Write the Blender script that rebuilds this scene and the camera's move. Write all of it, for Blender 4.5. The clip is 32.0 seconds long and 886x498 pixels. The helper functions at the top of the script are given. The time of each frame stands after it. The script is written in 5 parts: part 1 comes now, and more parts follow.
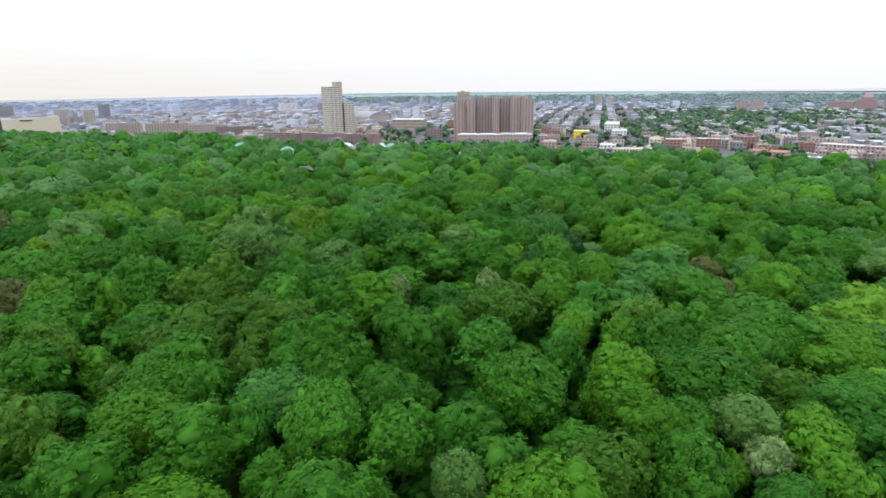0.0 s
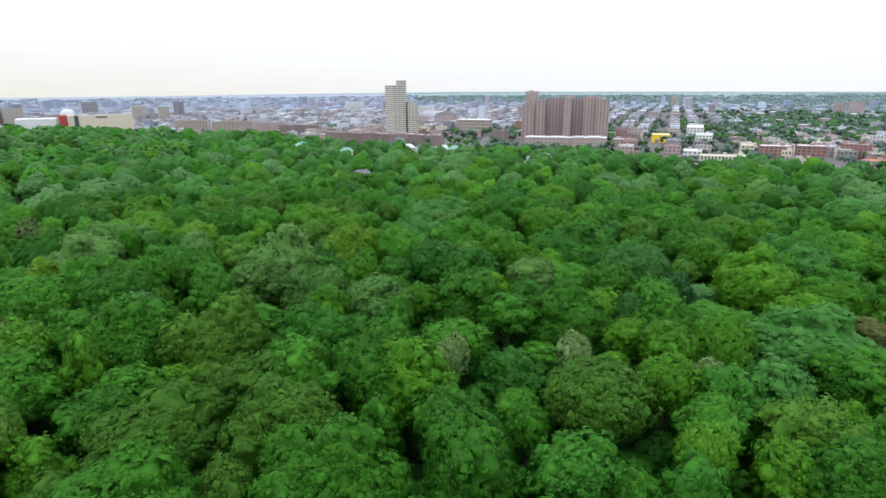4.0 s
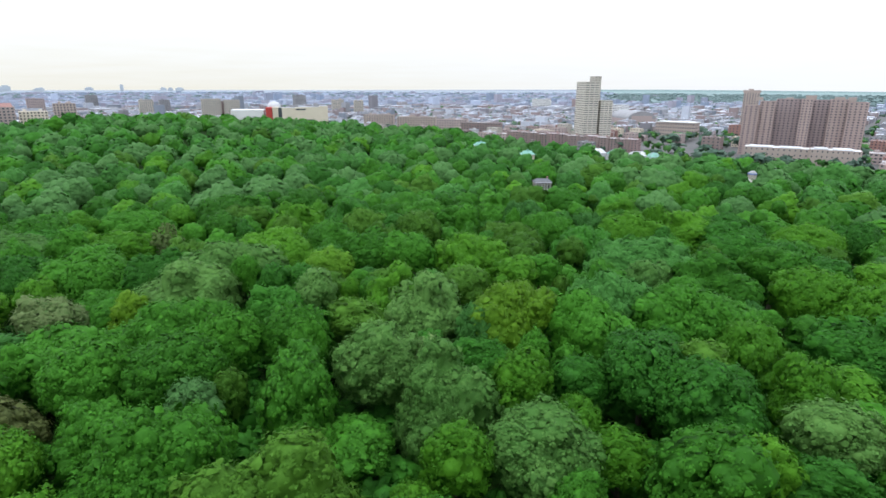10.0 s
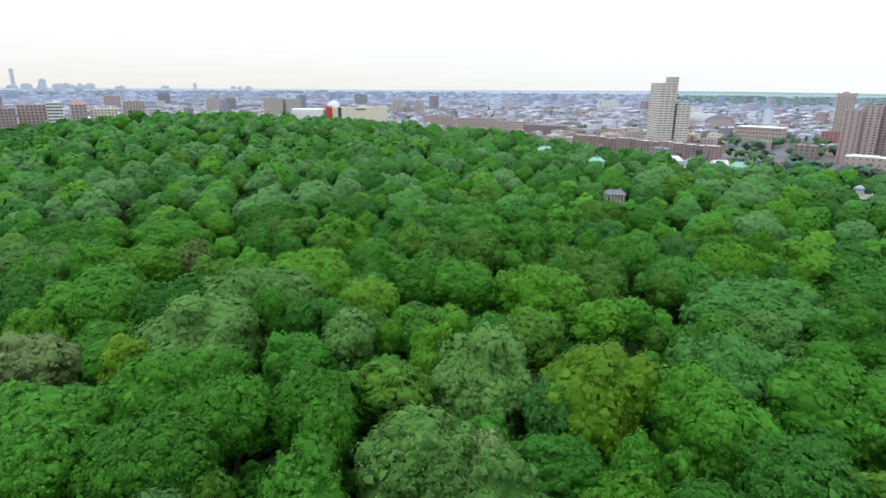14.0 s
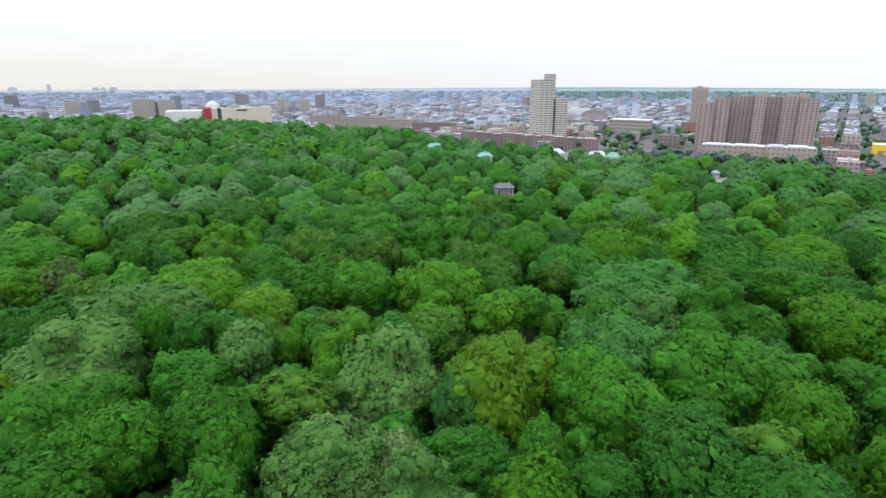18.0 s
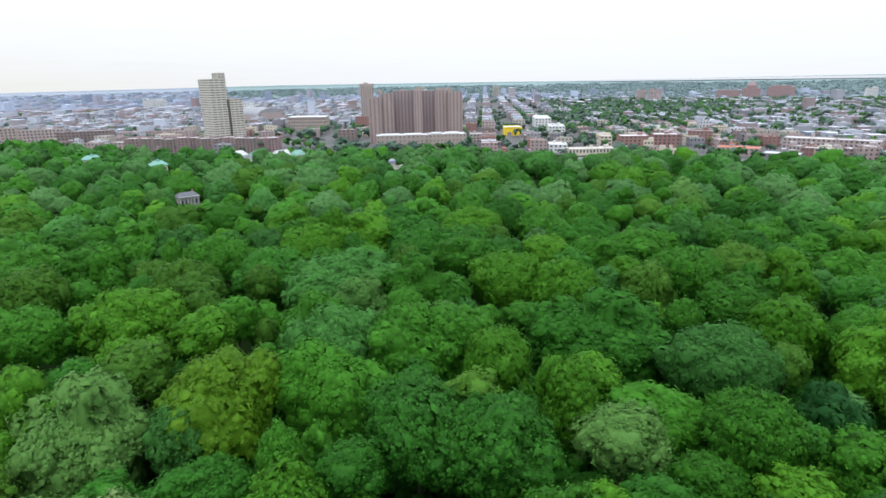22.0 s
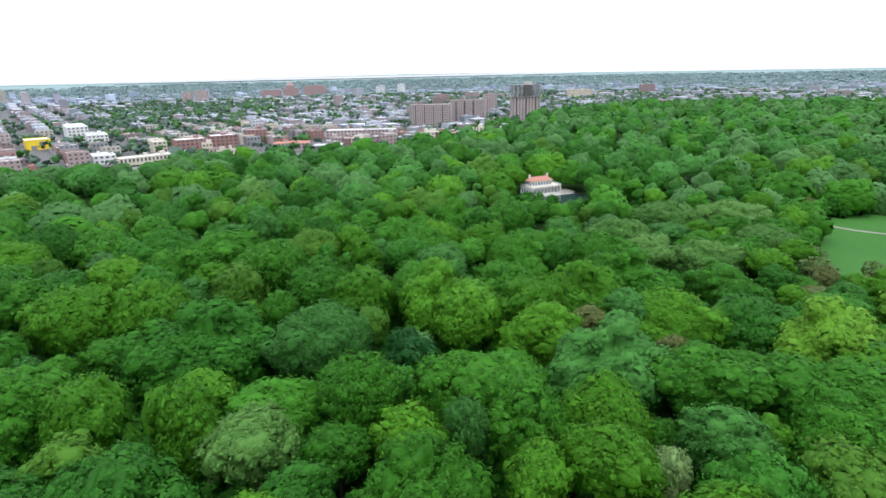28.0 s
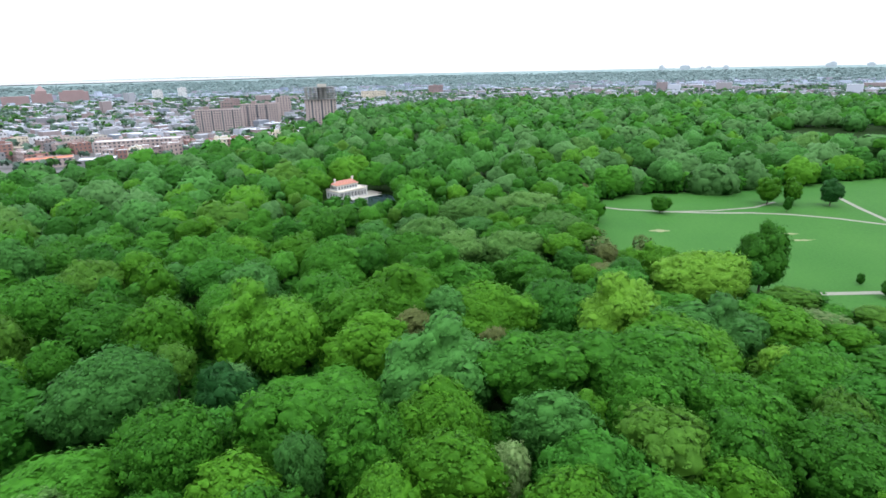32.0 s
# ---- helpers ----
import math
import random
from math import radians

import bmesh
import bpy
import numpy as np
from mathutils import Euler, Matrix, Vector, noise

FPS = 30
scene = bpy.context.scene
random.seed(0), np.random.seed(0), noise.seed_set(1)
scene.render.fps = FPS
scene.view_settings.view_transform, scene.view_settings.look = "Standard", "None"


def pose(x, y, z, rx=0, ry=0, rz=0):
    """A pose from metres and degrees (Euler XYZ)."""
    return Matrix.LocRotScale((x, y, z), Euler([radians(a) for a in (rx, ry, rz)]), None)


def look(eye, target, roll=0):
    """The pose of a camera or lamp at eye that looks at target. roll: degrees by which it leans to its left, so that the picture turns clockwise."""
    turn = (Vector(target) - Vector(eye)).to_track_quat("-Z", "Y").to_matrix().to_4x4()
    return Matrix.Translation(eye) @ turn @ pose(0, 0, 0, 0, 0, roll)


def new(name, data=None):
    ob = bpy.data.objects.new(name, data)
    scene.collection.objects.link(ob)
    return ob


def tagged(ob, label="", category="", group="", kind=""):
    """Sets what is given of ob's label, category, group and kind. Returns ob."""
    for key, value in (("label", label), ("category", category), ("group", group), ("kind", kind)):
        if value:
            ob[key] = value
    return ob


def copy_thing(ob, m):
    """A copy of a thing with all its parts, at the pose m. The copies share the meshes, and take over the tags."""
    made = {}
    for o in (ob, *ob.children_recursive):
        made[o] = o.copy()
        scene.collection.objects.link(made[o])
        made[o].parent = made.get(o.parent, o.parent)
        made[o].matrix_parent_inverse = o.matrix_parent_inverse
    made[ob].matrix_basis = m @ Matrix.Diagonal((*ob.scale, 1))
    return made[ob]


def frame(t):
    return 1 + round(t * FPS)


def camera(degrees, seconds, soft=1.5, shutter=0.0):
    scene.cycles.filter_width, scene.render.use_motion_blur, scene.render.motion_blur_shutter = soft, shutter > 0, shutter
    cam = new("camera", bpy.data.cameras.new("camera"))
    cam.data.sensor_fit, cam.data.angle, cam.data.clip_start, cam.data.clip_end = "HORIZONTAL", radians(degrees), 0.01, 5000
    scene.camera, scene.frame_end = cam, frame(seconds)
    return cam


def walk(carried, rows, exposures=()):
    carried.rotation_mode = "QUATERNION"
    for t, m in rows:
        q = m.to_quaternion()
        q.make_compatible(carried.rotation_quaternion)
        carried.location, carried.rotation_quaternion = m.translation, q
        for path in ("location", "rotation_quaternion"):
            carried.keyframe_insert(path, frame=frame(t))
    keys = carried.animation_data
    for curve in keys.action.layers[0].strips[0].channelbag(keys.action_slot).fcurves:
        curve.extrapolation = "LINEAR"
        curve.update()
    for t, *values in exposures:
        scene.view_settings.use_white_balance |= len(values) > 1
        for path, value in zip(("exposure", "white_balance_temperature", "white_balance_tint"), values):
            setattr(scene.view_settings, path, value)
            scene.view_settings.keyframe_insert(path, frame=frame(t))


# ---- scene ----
cam = camera(75.65, 32.0, soft=1.6)
# seconds, east, north, yaw, pitch, roll; the flight is level at 75 m over the streets
PATH = [
    (0.0, 0.08, 1.11, 0.41, -15.74, -0.65),
    (0.5, -0.12, 6.16, 0.49, -15.74, -0.65),
    (1.0, -0.32, 11.22, 0.62, -15.75, -0.65),
    (1.5, -0.56, 16.27, 1.10, -15.77, -0.63),
    (2.0, -0.71, 21.34, 1.65, -15.78, -0.59),
    (2.5, -1.01, 26.40, 2.75, -15.77, -0.55),
    (3.0, -1.39, 31.52, 4.19, -15.79, -0.51),
    (3.5, -1.87, 36.71, 5.59, -15.78, -0.43),
    (5.5, -5.36, 57.19, 9.43, -15.79, -0.22),
    (6.0, -6.42, 62.34, 10.41, -15.81, -0.16),
    (6.5, -7.56, 67.61, 11.59, -15.84, -0.11),
    (7.0, -8.85, 72.96, 13.00, -15.87, -0.07),
    (7.5, -10.21, 78.31, 14.27, -15.90, -0.04),
    (8.0, -11.69, 83.61, 15.49, -15.95, -0.01),
    (8.5, -13.21, 88.96, 16.80, -15.99, 0.03),
    (9.0, -14.94, 94.32, 18.79, -16.04, 0.09),
    (9.5, -16.82, 99.53, 21.79, -16.07, 0.15),
    (10.0, -18.80, 104.64, 24.69, -16.09, 0.21),
    (10.5, -21.07, 109.65, 26.87, -16.10, 0.27),
    (11.0, -23.55, 114.48, 28.04, -16.12, 0.32),
    (11.5, -26.05, 119.01, 28.95, -16.13, 0.36),
    (12.0, -28.43, 123.15, 29.63, -16.13, 0.40),
    (12.5, -30.68, 126.85, 29.96, -16.12, 0.43),
    (13.0, -32.71, 130.07, 30.24, -16.10, 0.46),
    (13.5, -34.14, 132.38, 30.45, -16.11, 0.48),
    (15.5, -34.61, 133.81, 30.61, -16.09, 0.60),
    (16.0, -34.76, 133.86, 29.25, -16.11, 0.61),
    (16.5, -34.77, 133.91, 27.39, -16.16, 0.45),
    (17.0, -34.98, 134.10, 25.14, -16.20, 0.29),
    (17.5, -34.89, 134.15, 22.60, -16.23, 0.13),
    (18.0, -34.73, 133.54, 19.77, -16.24, -0.02),
    (18.5, -34.82, 133.71, 16.54, -16.28, -0.16),
    (19.0, -34.77, 133.42, 12.89, -16.33, -0.30),
    (19.5, -34.89, 133.39, 9.15, -16.39, -0.45),
    (20.0, -35.02, 133.35, 5.35, -16.44, -0.61),
    (20.5, -35.12, 133.20, 1.38, -16.51, -0.79),
    (21.0, -35.17, 133.52, -2.71, -16.59, -0.95),
    (21.5, -35.23, 133.44, -6.75, -16.64, -1.02),
    (22.0, -35.31, 133.30, -10.80, -16.68, -1.09),
    (22.5, -35.41, 133.18, -14.80, -16.73, -1.13),
    (23.0, -35.49, 133.04, -18.82, -16.81, -1.11),
    (23.5, -35.63, 132.90, -22.93, -16.89, -1.10),
    (24.0, -35.69, 133.11, -27.17, -16.98, -1.06),
    (24.5, -35.75, 133.32, -31.29, -17.05, -1.05),
    (25.0, -35.67, 133.53, -35.35, -17.14, -1.09),
    (25.5, -35.70, 133.42, -39.18, -17.21, -1.14),
    (26.0, -35.61, 133.48, -42.72, -17.29, -1.18),
    (26.5, -35.71, 133.34, -45.88, -17.33, -1.21),
    (28.5, -35.13, 134.16, -53.84, -17.45, -1.24),
    (29.0, -34.58, 134.51, -54.89, -17.49, -1.27),
    (29.5, -33.84, 134.97, -57.74, -17.54, -1.31),
    (30.0, -33.35, 135.49, -60.86, -17.58, -1.35),
    (30.5, -32.80, 135.97, -63.89, -17.61, -1.35),
    (31.0, -32.19, 136.49, -66.78, -17.64, -1.34),
    (31.5, -31.56, 137.02, -69.66, -17.64, -1.33),
    (32.0, -31.03, 137.47, -72.44, -17.65, -1.33),
]
walk(cam, [(t, pose(x, y, 75.0, 90 + pitch, 0, yaw) @ pose(0, 0, 0, 0, 0, roll)) for t, x, y, yaw, pitch, roll in PATH],
     exposures=[(0.0, -0.08, 6130, 12), (3.0, -0.07, 6080, 11), (6.0, -0.05, 5970, 10), (13.0, -0.03, 5970, 10), (20.0, -0.09, 5970, 10), (24.0, -0.10, 5970, 10), (26.0, 0.03, 5970, 10), (29.0, 0.10, 5970, 10), (32.0, 0.22, 5970, 10)])

# ---- sky, sun ----
world = bpy.data.worlds.new("overcast_sky")
scene.world = world
world.use_nodes = True
wn, wl = world.node_tree.nodes, world.node_tree.links
wn.clear()
w_out = wn.new("ShaderNodeOutputWorld")
w_bg = wn.new("ShaderNodeBackground")
w_sky = wn.new("ShaderNodeTexSky")
w_sky.sky_type = "NISHITA"
w_sky.sun_disc = False
w_sky.sun_elevation = radians(68)
w_sky.sun_rotation = radians(200)
w_sky.dust_density = 4.0
w_co = wn.new("ShaderNodeTexCoord")
w_sep = wn.new("ShaderNodeSeparateXYZ")
wl.new(w_co.outputs["Generated"], w_sep.inputs[0])
w_h = wn.new("ShaderNodeMapRange")          # height over the horizon
w_h.inputs["From Min"].default_value, w_h.inputs["From Max"].default_value = -0.02, 0.16
wl.new(w_sep.outputs["Z"], w_h.inputs["Value"])
w_side = wn.new("ShaderNodeMapRange")       # the cloud deck is thinner and warmer in the north-west
w_side.inputs["From Min"].default_value, w_side.inputs["From Max"].default_value = 0.25, -0.75
wl.new(w_sep.outputs["X"], w_side.inputs["Value"])
w_low = wn.new("ShaderNodeMix")
w_low.data_type = "RGBA"
w_low.inputs["A"].default_value = (1.02, 1.00, 0.98, 1)
w_low.inputs["B"].default_value = (0.94, 0.885, 0.735, 1)
wl.new(w_side.outputs[0], w_low.inputs["Factor"])
w_mix = wn.new("ShaderNodeMix")
w_mix.data_type = "RGBA"
w_map, w_streak, w_thin = wn.new("ShaderNodeMapping"), wn.new("ShaderNodeTexNoise"), wn.new("ShaderNodeMath")
w_map.inputs["Scale"].default_value = (2.2, 2.2, 30)
w_streak.inputs["Detail"].default_value = 4
w_thin.operation = "MULTIPLY_ADD"           # faint level streaks of cloud
w_thin.inputs[1].default_value = 0.3
wl.new(w_co.outputs["Generated"], w_map.inputs[0])
wl.new(w_map.outputs[0], w_streak.inputs["Vector"])
wl.new(w_streak.outputs[0], w_thin.inputs[0])
w_even = wn.new("ShaderNodeMath")
w_even.operation = "SUBTRACT"
w_even.inputs[1].default_value = 0.15
wl.new(w_h.outputs[0], w_even.inputs[0])
wl.new(w_even.outputs[0], w_thin.inputs[2])
w_thin.use_clamp = True
wl.new(w_thin.outputs[0], w_mix.inputs["Factor"])
wl.new(w_low.outputs["Result"], w_mix.inputs["A"])
w_mix.inputs["B"].default_value = (1.18, 1.18, 1.19, 1)
w_up = wn.new("ShaderNodeMapRange")         # an overcast sky is about three times as bright overhead
w_up.inputs["From Min"].default_value, w_up.inputs["From Max"].default_value = 0.2, 0.95
wl.new(w_sep.outputs["Z"], w_up.inputs["Value"])
w_top = wn.new("ShaderNodeMix")
w_top.data_type = "RGBA"
wl.new(w_up.outputs[0], w_top.inputs["Factor"])
wl.new(w_mix.outputs["Result"], w_top.inputs["A"])
w_top.inputs["B"].default_value = (2.75, 2.82, 2.95, 1)
w_add = wn.new("ShaderNodeMix")
w_add.data_type = "RGBA"
w_add.blend_type = "ADD"
w_add.inputs["Factor"].default_value = 0.01
wl.new(w_top.outputs["Result"], w_add.inputs["A"])
wl.new(w_sky.outputs[0], w_add.inputs["B"])
wl.new(w_add.outputs["Result"], w_bg.inputs["Color"])
w_bg.inputs["Strength"].default_value = 1.0
wl.new(w_bg.outputs[0], w_out.inputs["Surface"])
sun = new("sun", bpy.data.lights.new("sun", "SUN"))
sun.data.energy, sun.data.angle, sun.data.color = 1.1, radians(20), (1.0, 0.97, 0.92)
sun.matrix_world = look((0, 0, 300), (40, 90, 60))


# ---- materials ----
def mat(name, colour_a, colour_b, rough=0.8, scale=1.0, fine=12.0, bump=0.2, metal=0.0, spread=0.0, island=0.0, leaf=0.0, where="Object", spec=0.3):
    """Two colours mixed by coarse and fine noise; spread: by thing; island: by piece; leaf: light let through."""
    m = bpy.data.materials.new(name)
    m.use_nodes = True
    n, l = m.node_tree.nodes, m.node_tree.links
    n.clear()
    out, p = n.new("ShaderNodeOutputMaterial"), n.new("ShaderNodeBsdfPrincipled")
    co = n.new("ShaderNodeTexCoord")
    big, small = n.new("ShaderNodeTexNoise"), n.new("ShaderNodeTexNoise")
    for t, s in ((big, scale), (small, fine)):
        t.inputs["Scale"].default_value = s
        t.inputs["Detail"].default_value = 4
        l.new(co.outputs[where], t.inputs["Vector"])
    fac = n.new("ShaderNodeMath")
    fac.operation = "MULTIPLY_ADD"
    l.new(small.outputs[0], fac.inputs[0])
    fac.inputs[1].default_value = 0.5
    half = n.new("ShaderNodeMath")
    half.operation = "MULTIPLY"
    half.inputs[1].default_value = 0.5
    l.new(big.outputs[0], half.inputs[0])
    l.new(half.outputs[0], fac.inputs[2])
    last = fac
    if spread:
        info, a = n.new("ShaderNodeObjectInfo"), n.new("ShaderNodeMath")
        a.operation = "MULTIPLY_ADD"
        a.inputs[1].default_value = spread
        l.new(info.outputs["Random"], a.inputs[0])
        b = n.new("ShaderNodeMath")
        b.operation = "SUBTRACT"
        b.inputs[1].default_value = spread / 2
        l.new(last.outputs[0], b.inputs[0])
        l.new(b.outputs[0], a.inputs[2])
        last = a
    if island:
        geo, a = n.new("ShaderNodeNewGeometry"), n.new("ShaderNodeMath")
        a.operation = "MULTIPLY_ADD"
        a.inputs[1].default_value = island
        l.new(geo.outputs["Random Per Island"], a.inputs[0])
        b = n.new("ShaderNodeMath")
        b.operation = "SUBTRACT"
        b.inputs[1].default_value = island / 2
        l.new(last.outputs[0], b.inputs[0])
        l.new(b.outputs[0], a.inputs[2])
        last = a
    if leaf:                                    # joined woods carry a tint for each tree
        tint, a = n.new("ShaderNodeAttribute"), n.new("ShaderNodeMath")
        tint.attribute_name = "tree_tint"
        a.operation = "ADD"
        l.new(tint.outputs["Fac"], a.inputs[0])
        l.new(last.outputs[0], a.inputs[1])
        last = a
    ramp = n.new("ShaderNodeMapRange")
    ramp.inputs["From Min"].default_value, ramp.inputs["From Max"].default_value = 0.22, 0.78
    l.new(last.outputs[0], ramp.inputs["Value"])
    mix = n.new("ShaderNodeMix")
    mix.data_type = "RGBA"
    mix.inputs["A"].default_value, mix.inputs["B"].default_value = (*colour_a, 1), (*colour_b, 1)
    l.new(ramp.outputs[0], mix.inputs["Factor"])
    l.new(mix.outputs["Result"], p.inputs["Base Color"])
    p.inputs["Roughness"].default_value, p.inputs["Metallic"].default_value = rough, metal
    p.inputs["Specular IOR Level"].default_value = spec
    if bump:
        b = n.new("ShaderNodeBump")
        b.inputs["Strength"].default_value = bump
        l.new(small.outputs[0], b.inputs["Height"])
        l.new(b.outputs[0], p.inputs["Normal"])
    if leaf:
        tr, ms = n.new("ShaderNodeBsdfTranslucent"), n.new("ShaderNodeMixShader")
        l.new(mix.outputs["Result"], tr.inputs["Color"])
        ms.inputs[0].default_value = leaf
        l.new(p.outputs[0], ms.inputs[1])
        l.new(tr.outputs[0], ms.inputs[2])
        l.new(ms.outputs[0], out.inputs["Surface"])
    else:
        l.new(p.outputs[0], out.inputs["Surface"])
    return m


def foliage(name, a, b, island=0.46):
    a, b = [[c * 1.13 * k for c, k in zip(q, (1.04, 1.0, 1.2))] for q in (a, b)]
    return mat(name, a, b, rough=0.65, scale=0.35, fine=2.2, bump=0, spread=0.55, island=island, leaf=0.18, spec=0.10)


LEAF = {
    "green": foliage("green_leaves", (0.0194, 0.0835, 0.0038), (0.0395, 0.1490, 0.0075)),
    "bright": foliage("bright_leaves", (0.0290, 0.1060, 0.0032), (0.0560, 0.1700, 0.0066)),
    "dark": foliage("dark_leaves", (0.0165, 0.0762, 0.0048), (0.0317, 0.1322, 0.0086)),
    "olive": foliage("olive_leaves", (0.0290, 0.0877, 0.0053), (0.0516, 0.1361, 0.0098)),
    "silver": foliage("silver_leaves", (0.0400, 0.1130, 0.0150), (0.0720, 0.1640, 0.0270)),
    "teal": foliage("blue_green_leaves", (0.0245, 0.0890, 0.0115), (0.0440, 0.1480, 0.0200)),
    # leaf colour with haze mixed in, mostly for trees farther off
    "haze_green": foliage("haze_green_leaves", (0.0370, 0.1040, 0.0200), (0.0600, 0.1510, 0.0320)),
    "golden": foliage("golden_leaves", (0.0440, 0.1120, 0.0030), (0.0780, 0.1720, 0.0060)),
    "lime": foliage("lime_leaves", (0.0620, 0.1660, 0.0070), (0.1000, 0.2260, 0.0160)),
    "russet": foliage("russet_leaves", (0.0450, 0.0620, 0.0140), (0.0760, 0.0980, 0.0220)),
    "blossom": foliage("pale_blossom", (0.0340, 0.0950, 0.0110), (0.0950, 0.1400, 0.0400), 0.6),
    "white": foliage("white_blossom", (0.0230, 0.0980, 0.0040), (0.1200, 0.1950, 0.0520), 0.8),
    "conifer": foliage("conifer_needles", (0.0110, 0.0560, 0.0085), (0.0230, 0.0900, 0.0140)),
    # haze over the city put into the leaf colour as grey and blue
    "street": foliage("haze_greyed_street_leaves", (0.0500, 0.0900, 0.0520), (0.0820, 0.1340, 0.0800)),
    "bare": foliage("sparse_leaves", (0.0432, 0.0734, 0.0140), (0.0659, 0.1058, 0.0238)),
}
BARK = mat("bark", (0.045, 0.038, 0.028), (0.10, 0.086, 0.066), rough=0.9, scale=0.8, fine=9, bump=0.5)
SOIL = mat("city_ground", (0.059, 0.059, 0.059), (0.119, 0.115, 0.108), scale=0.02, fine=0.3, bump=0.1)
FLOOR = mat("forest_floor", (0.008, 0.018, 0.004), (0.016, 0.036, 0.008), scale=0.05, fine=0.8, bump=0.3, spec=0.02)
GRASS = mat("meadow_grass", (0.0190, 0.0820, 0.0110), (0.0500, 0.1380, 0.0230), spec=0.1, scale=0.022, fine=1.1, bump=0.3)
PATHM = mat("path_asphalt", (0.150, 0.160, 0.120), (0.215, 0.215, 0.170), scale=0.1, fine=2)
SAND = mat("bare_sand", (0.120, 0.160, 0.060), (0.230, 0.225, 0.120), scale=0.3, fine=2)
ASPHALT = mat("road_asphalt", (0.112, 0.112, 0.115), (0.168, 0.168, 0.168), scale=0.05, fine=1)
WATER = mat("water", (0.02, 0.035, 0.04), (0.03, 0.05, 0.05), rough=0.06, scale=0.1, fine=1, bump=0.05, spec=0.5)
GLASS = mat("dark_glass", (0.055, 0.065, 0.078), (0.105, 0.115, 0.130), rough=0.15, scale=0.3, fine=1, bump=0, spread=0.6, spec=0.5)
BRICK = mat("brown_brick", (0.185, 0.142, 0.132), (0.250, 0.196, 0.182), scale=0.06, fine=2, spread=0.2)
RUST = mat("red_brick", (0.222, 0.122, 0.106), (0.300, 0.175, 0.150), scale=0.08, fine=2, spread=0.4)
# purple brick of one house, and recess shade painted on the complex
DUSK = mat("purple_and_shade_brick", (0.248, 0.194, 0.192), (0.316, 0.252, 0.248), scale=0.06, fine=2, spread=0.2)
WARMB = mat("warm_brown_brick", (0.285, 0.218, 0.202), (0.360, 0.282, 0.262), scale=0.06, fine=2, spread=0.15)
STUCCO = mat("worn_tan_stucco", (0.290, 0.240, 0.210), (0.370, 0.312, 0.275), scale=0.06, fine=2, spread=0.15)
# red brick, its colour paled towards haze for the far hospital
DULLRED = mat("dull_red_brick", (0.235, 0.165, 0.160), (0.300, 0.215, 0.208), scale=0.06, fine=2)
PINKB = mat("pink_brick", (0.315, 0.255, 0.240), (0.400, 0.330, 0.310), scale=0.06, fine=2, spread=0.3)
TAN = mat("tan_concrete", (0.450, 0.420, 0.360), (0.550, 0.515, 0.445), scale=0.05, fine=1.5, spread=0.1)
TAN2 = mat("grey_tan_concrete", (0.332, 0.309, 0.266), (0.427, 0.399, 0.342), scale=0.05, fine=1.5)
CREAM = mat("cream_stone", (0.489, 0.428, 0.332), (0.594, 0.534, 0.428), scale=0.07, fine=1.5, spread=0.3)
WHITE = mat("white_render", (0.525, 0.525, 0.510), (0.650, 0.650, 0.634), scale=0.07, fine=1.5, spread=0.1)
ROOFW = mat("pale_roofing", (0.400, 0.405, 0.420), (0.580, 0.585, 0.600), scale=0.06, fine=1.2, spread=0.4)
SLATE = mat("dark_slate", (0.075, 0.080, 0.085), (0.130, 0.135, 0.140), scale=0.3, fine=3)
ROOFG = mat("grey_roofing", (0.168, 0.168, 0.175), (0.280, 0.280, 0.287), scale=0.06, fine=1.2, spread=0.4)
TILE = mat("terracotta_tiles", (0.34, 0.150, 0.105), (0.44, 0.215, 0.160), scale=0.4, fine=4)
ORANGE = mat("orange_roofing", (0.420, 0.119, 0.056), (0.518, 0.182, 0.098), scale=0.1, fine=2)
YELLOW = mat("yellow_panels", (0.72, 0.50, 0.025), (0.84, 0.62, 0.05), scale=0.1, fine=2)
BLUE = mat("blue_paint", (0.10, 0.16, 0.34), (0.15, 0.22, 0.42), scale=0.3, fine=2)
COPPER = mat("green_copper", (0.130, 0.275, 0.225), (0.190, 0.350, 0.295), scale=0.2, fine=2)
REDP = mat("dark_red_panels", (0.30, 0.035, 0.03), (0.38, 0.06, 0.05), scale=0.1, fine=2)
# aerial haze put into the distant towers' base colour
HAZE = mat("haze_blue_grey", (0.36, 0.40, 0.43), (0.43, 0.47, 0.50), scale=0.004, fine=0.02, bump=0)
# far woods and far ground: blue haze mixed into their base colours
HAZE_WOODS = mat("haze_pale_woods", (0.128, 0.190, 0.184), (0.180, 0.246, 0.240), scale=0.004, fine=0.03, bump=0)
HAZE_LAND = mat("haze_pale_city_ground", (0.165, 0.195, 0.230), (0.235, 0.268, 0.305), scale=0.006, fine=0.05, bump=0)


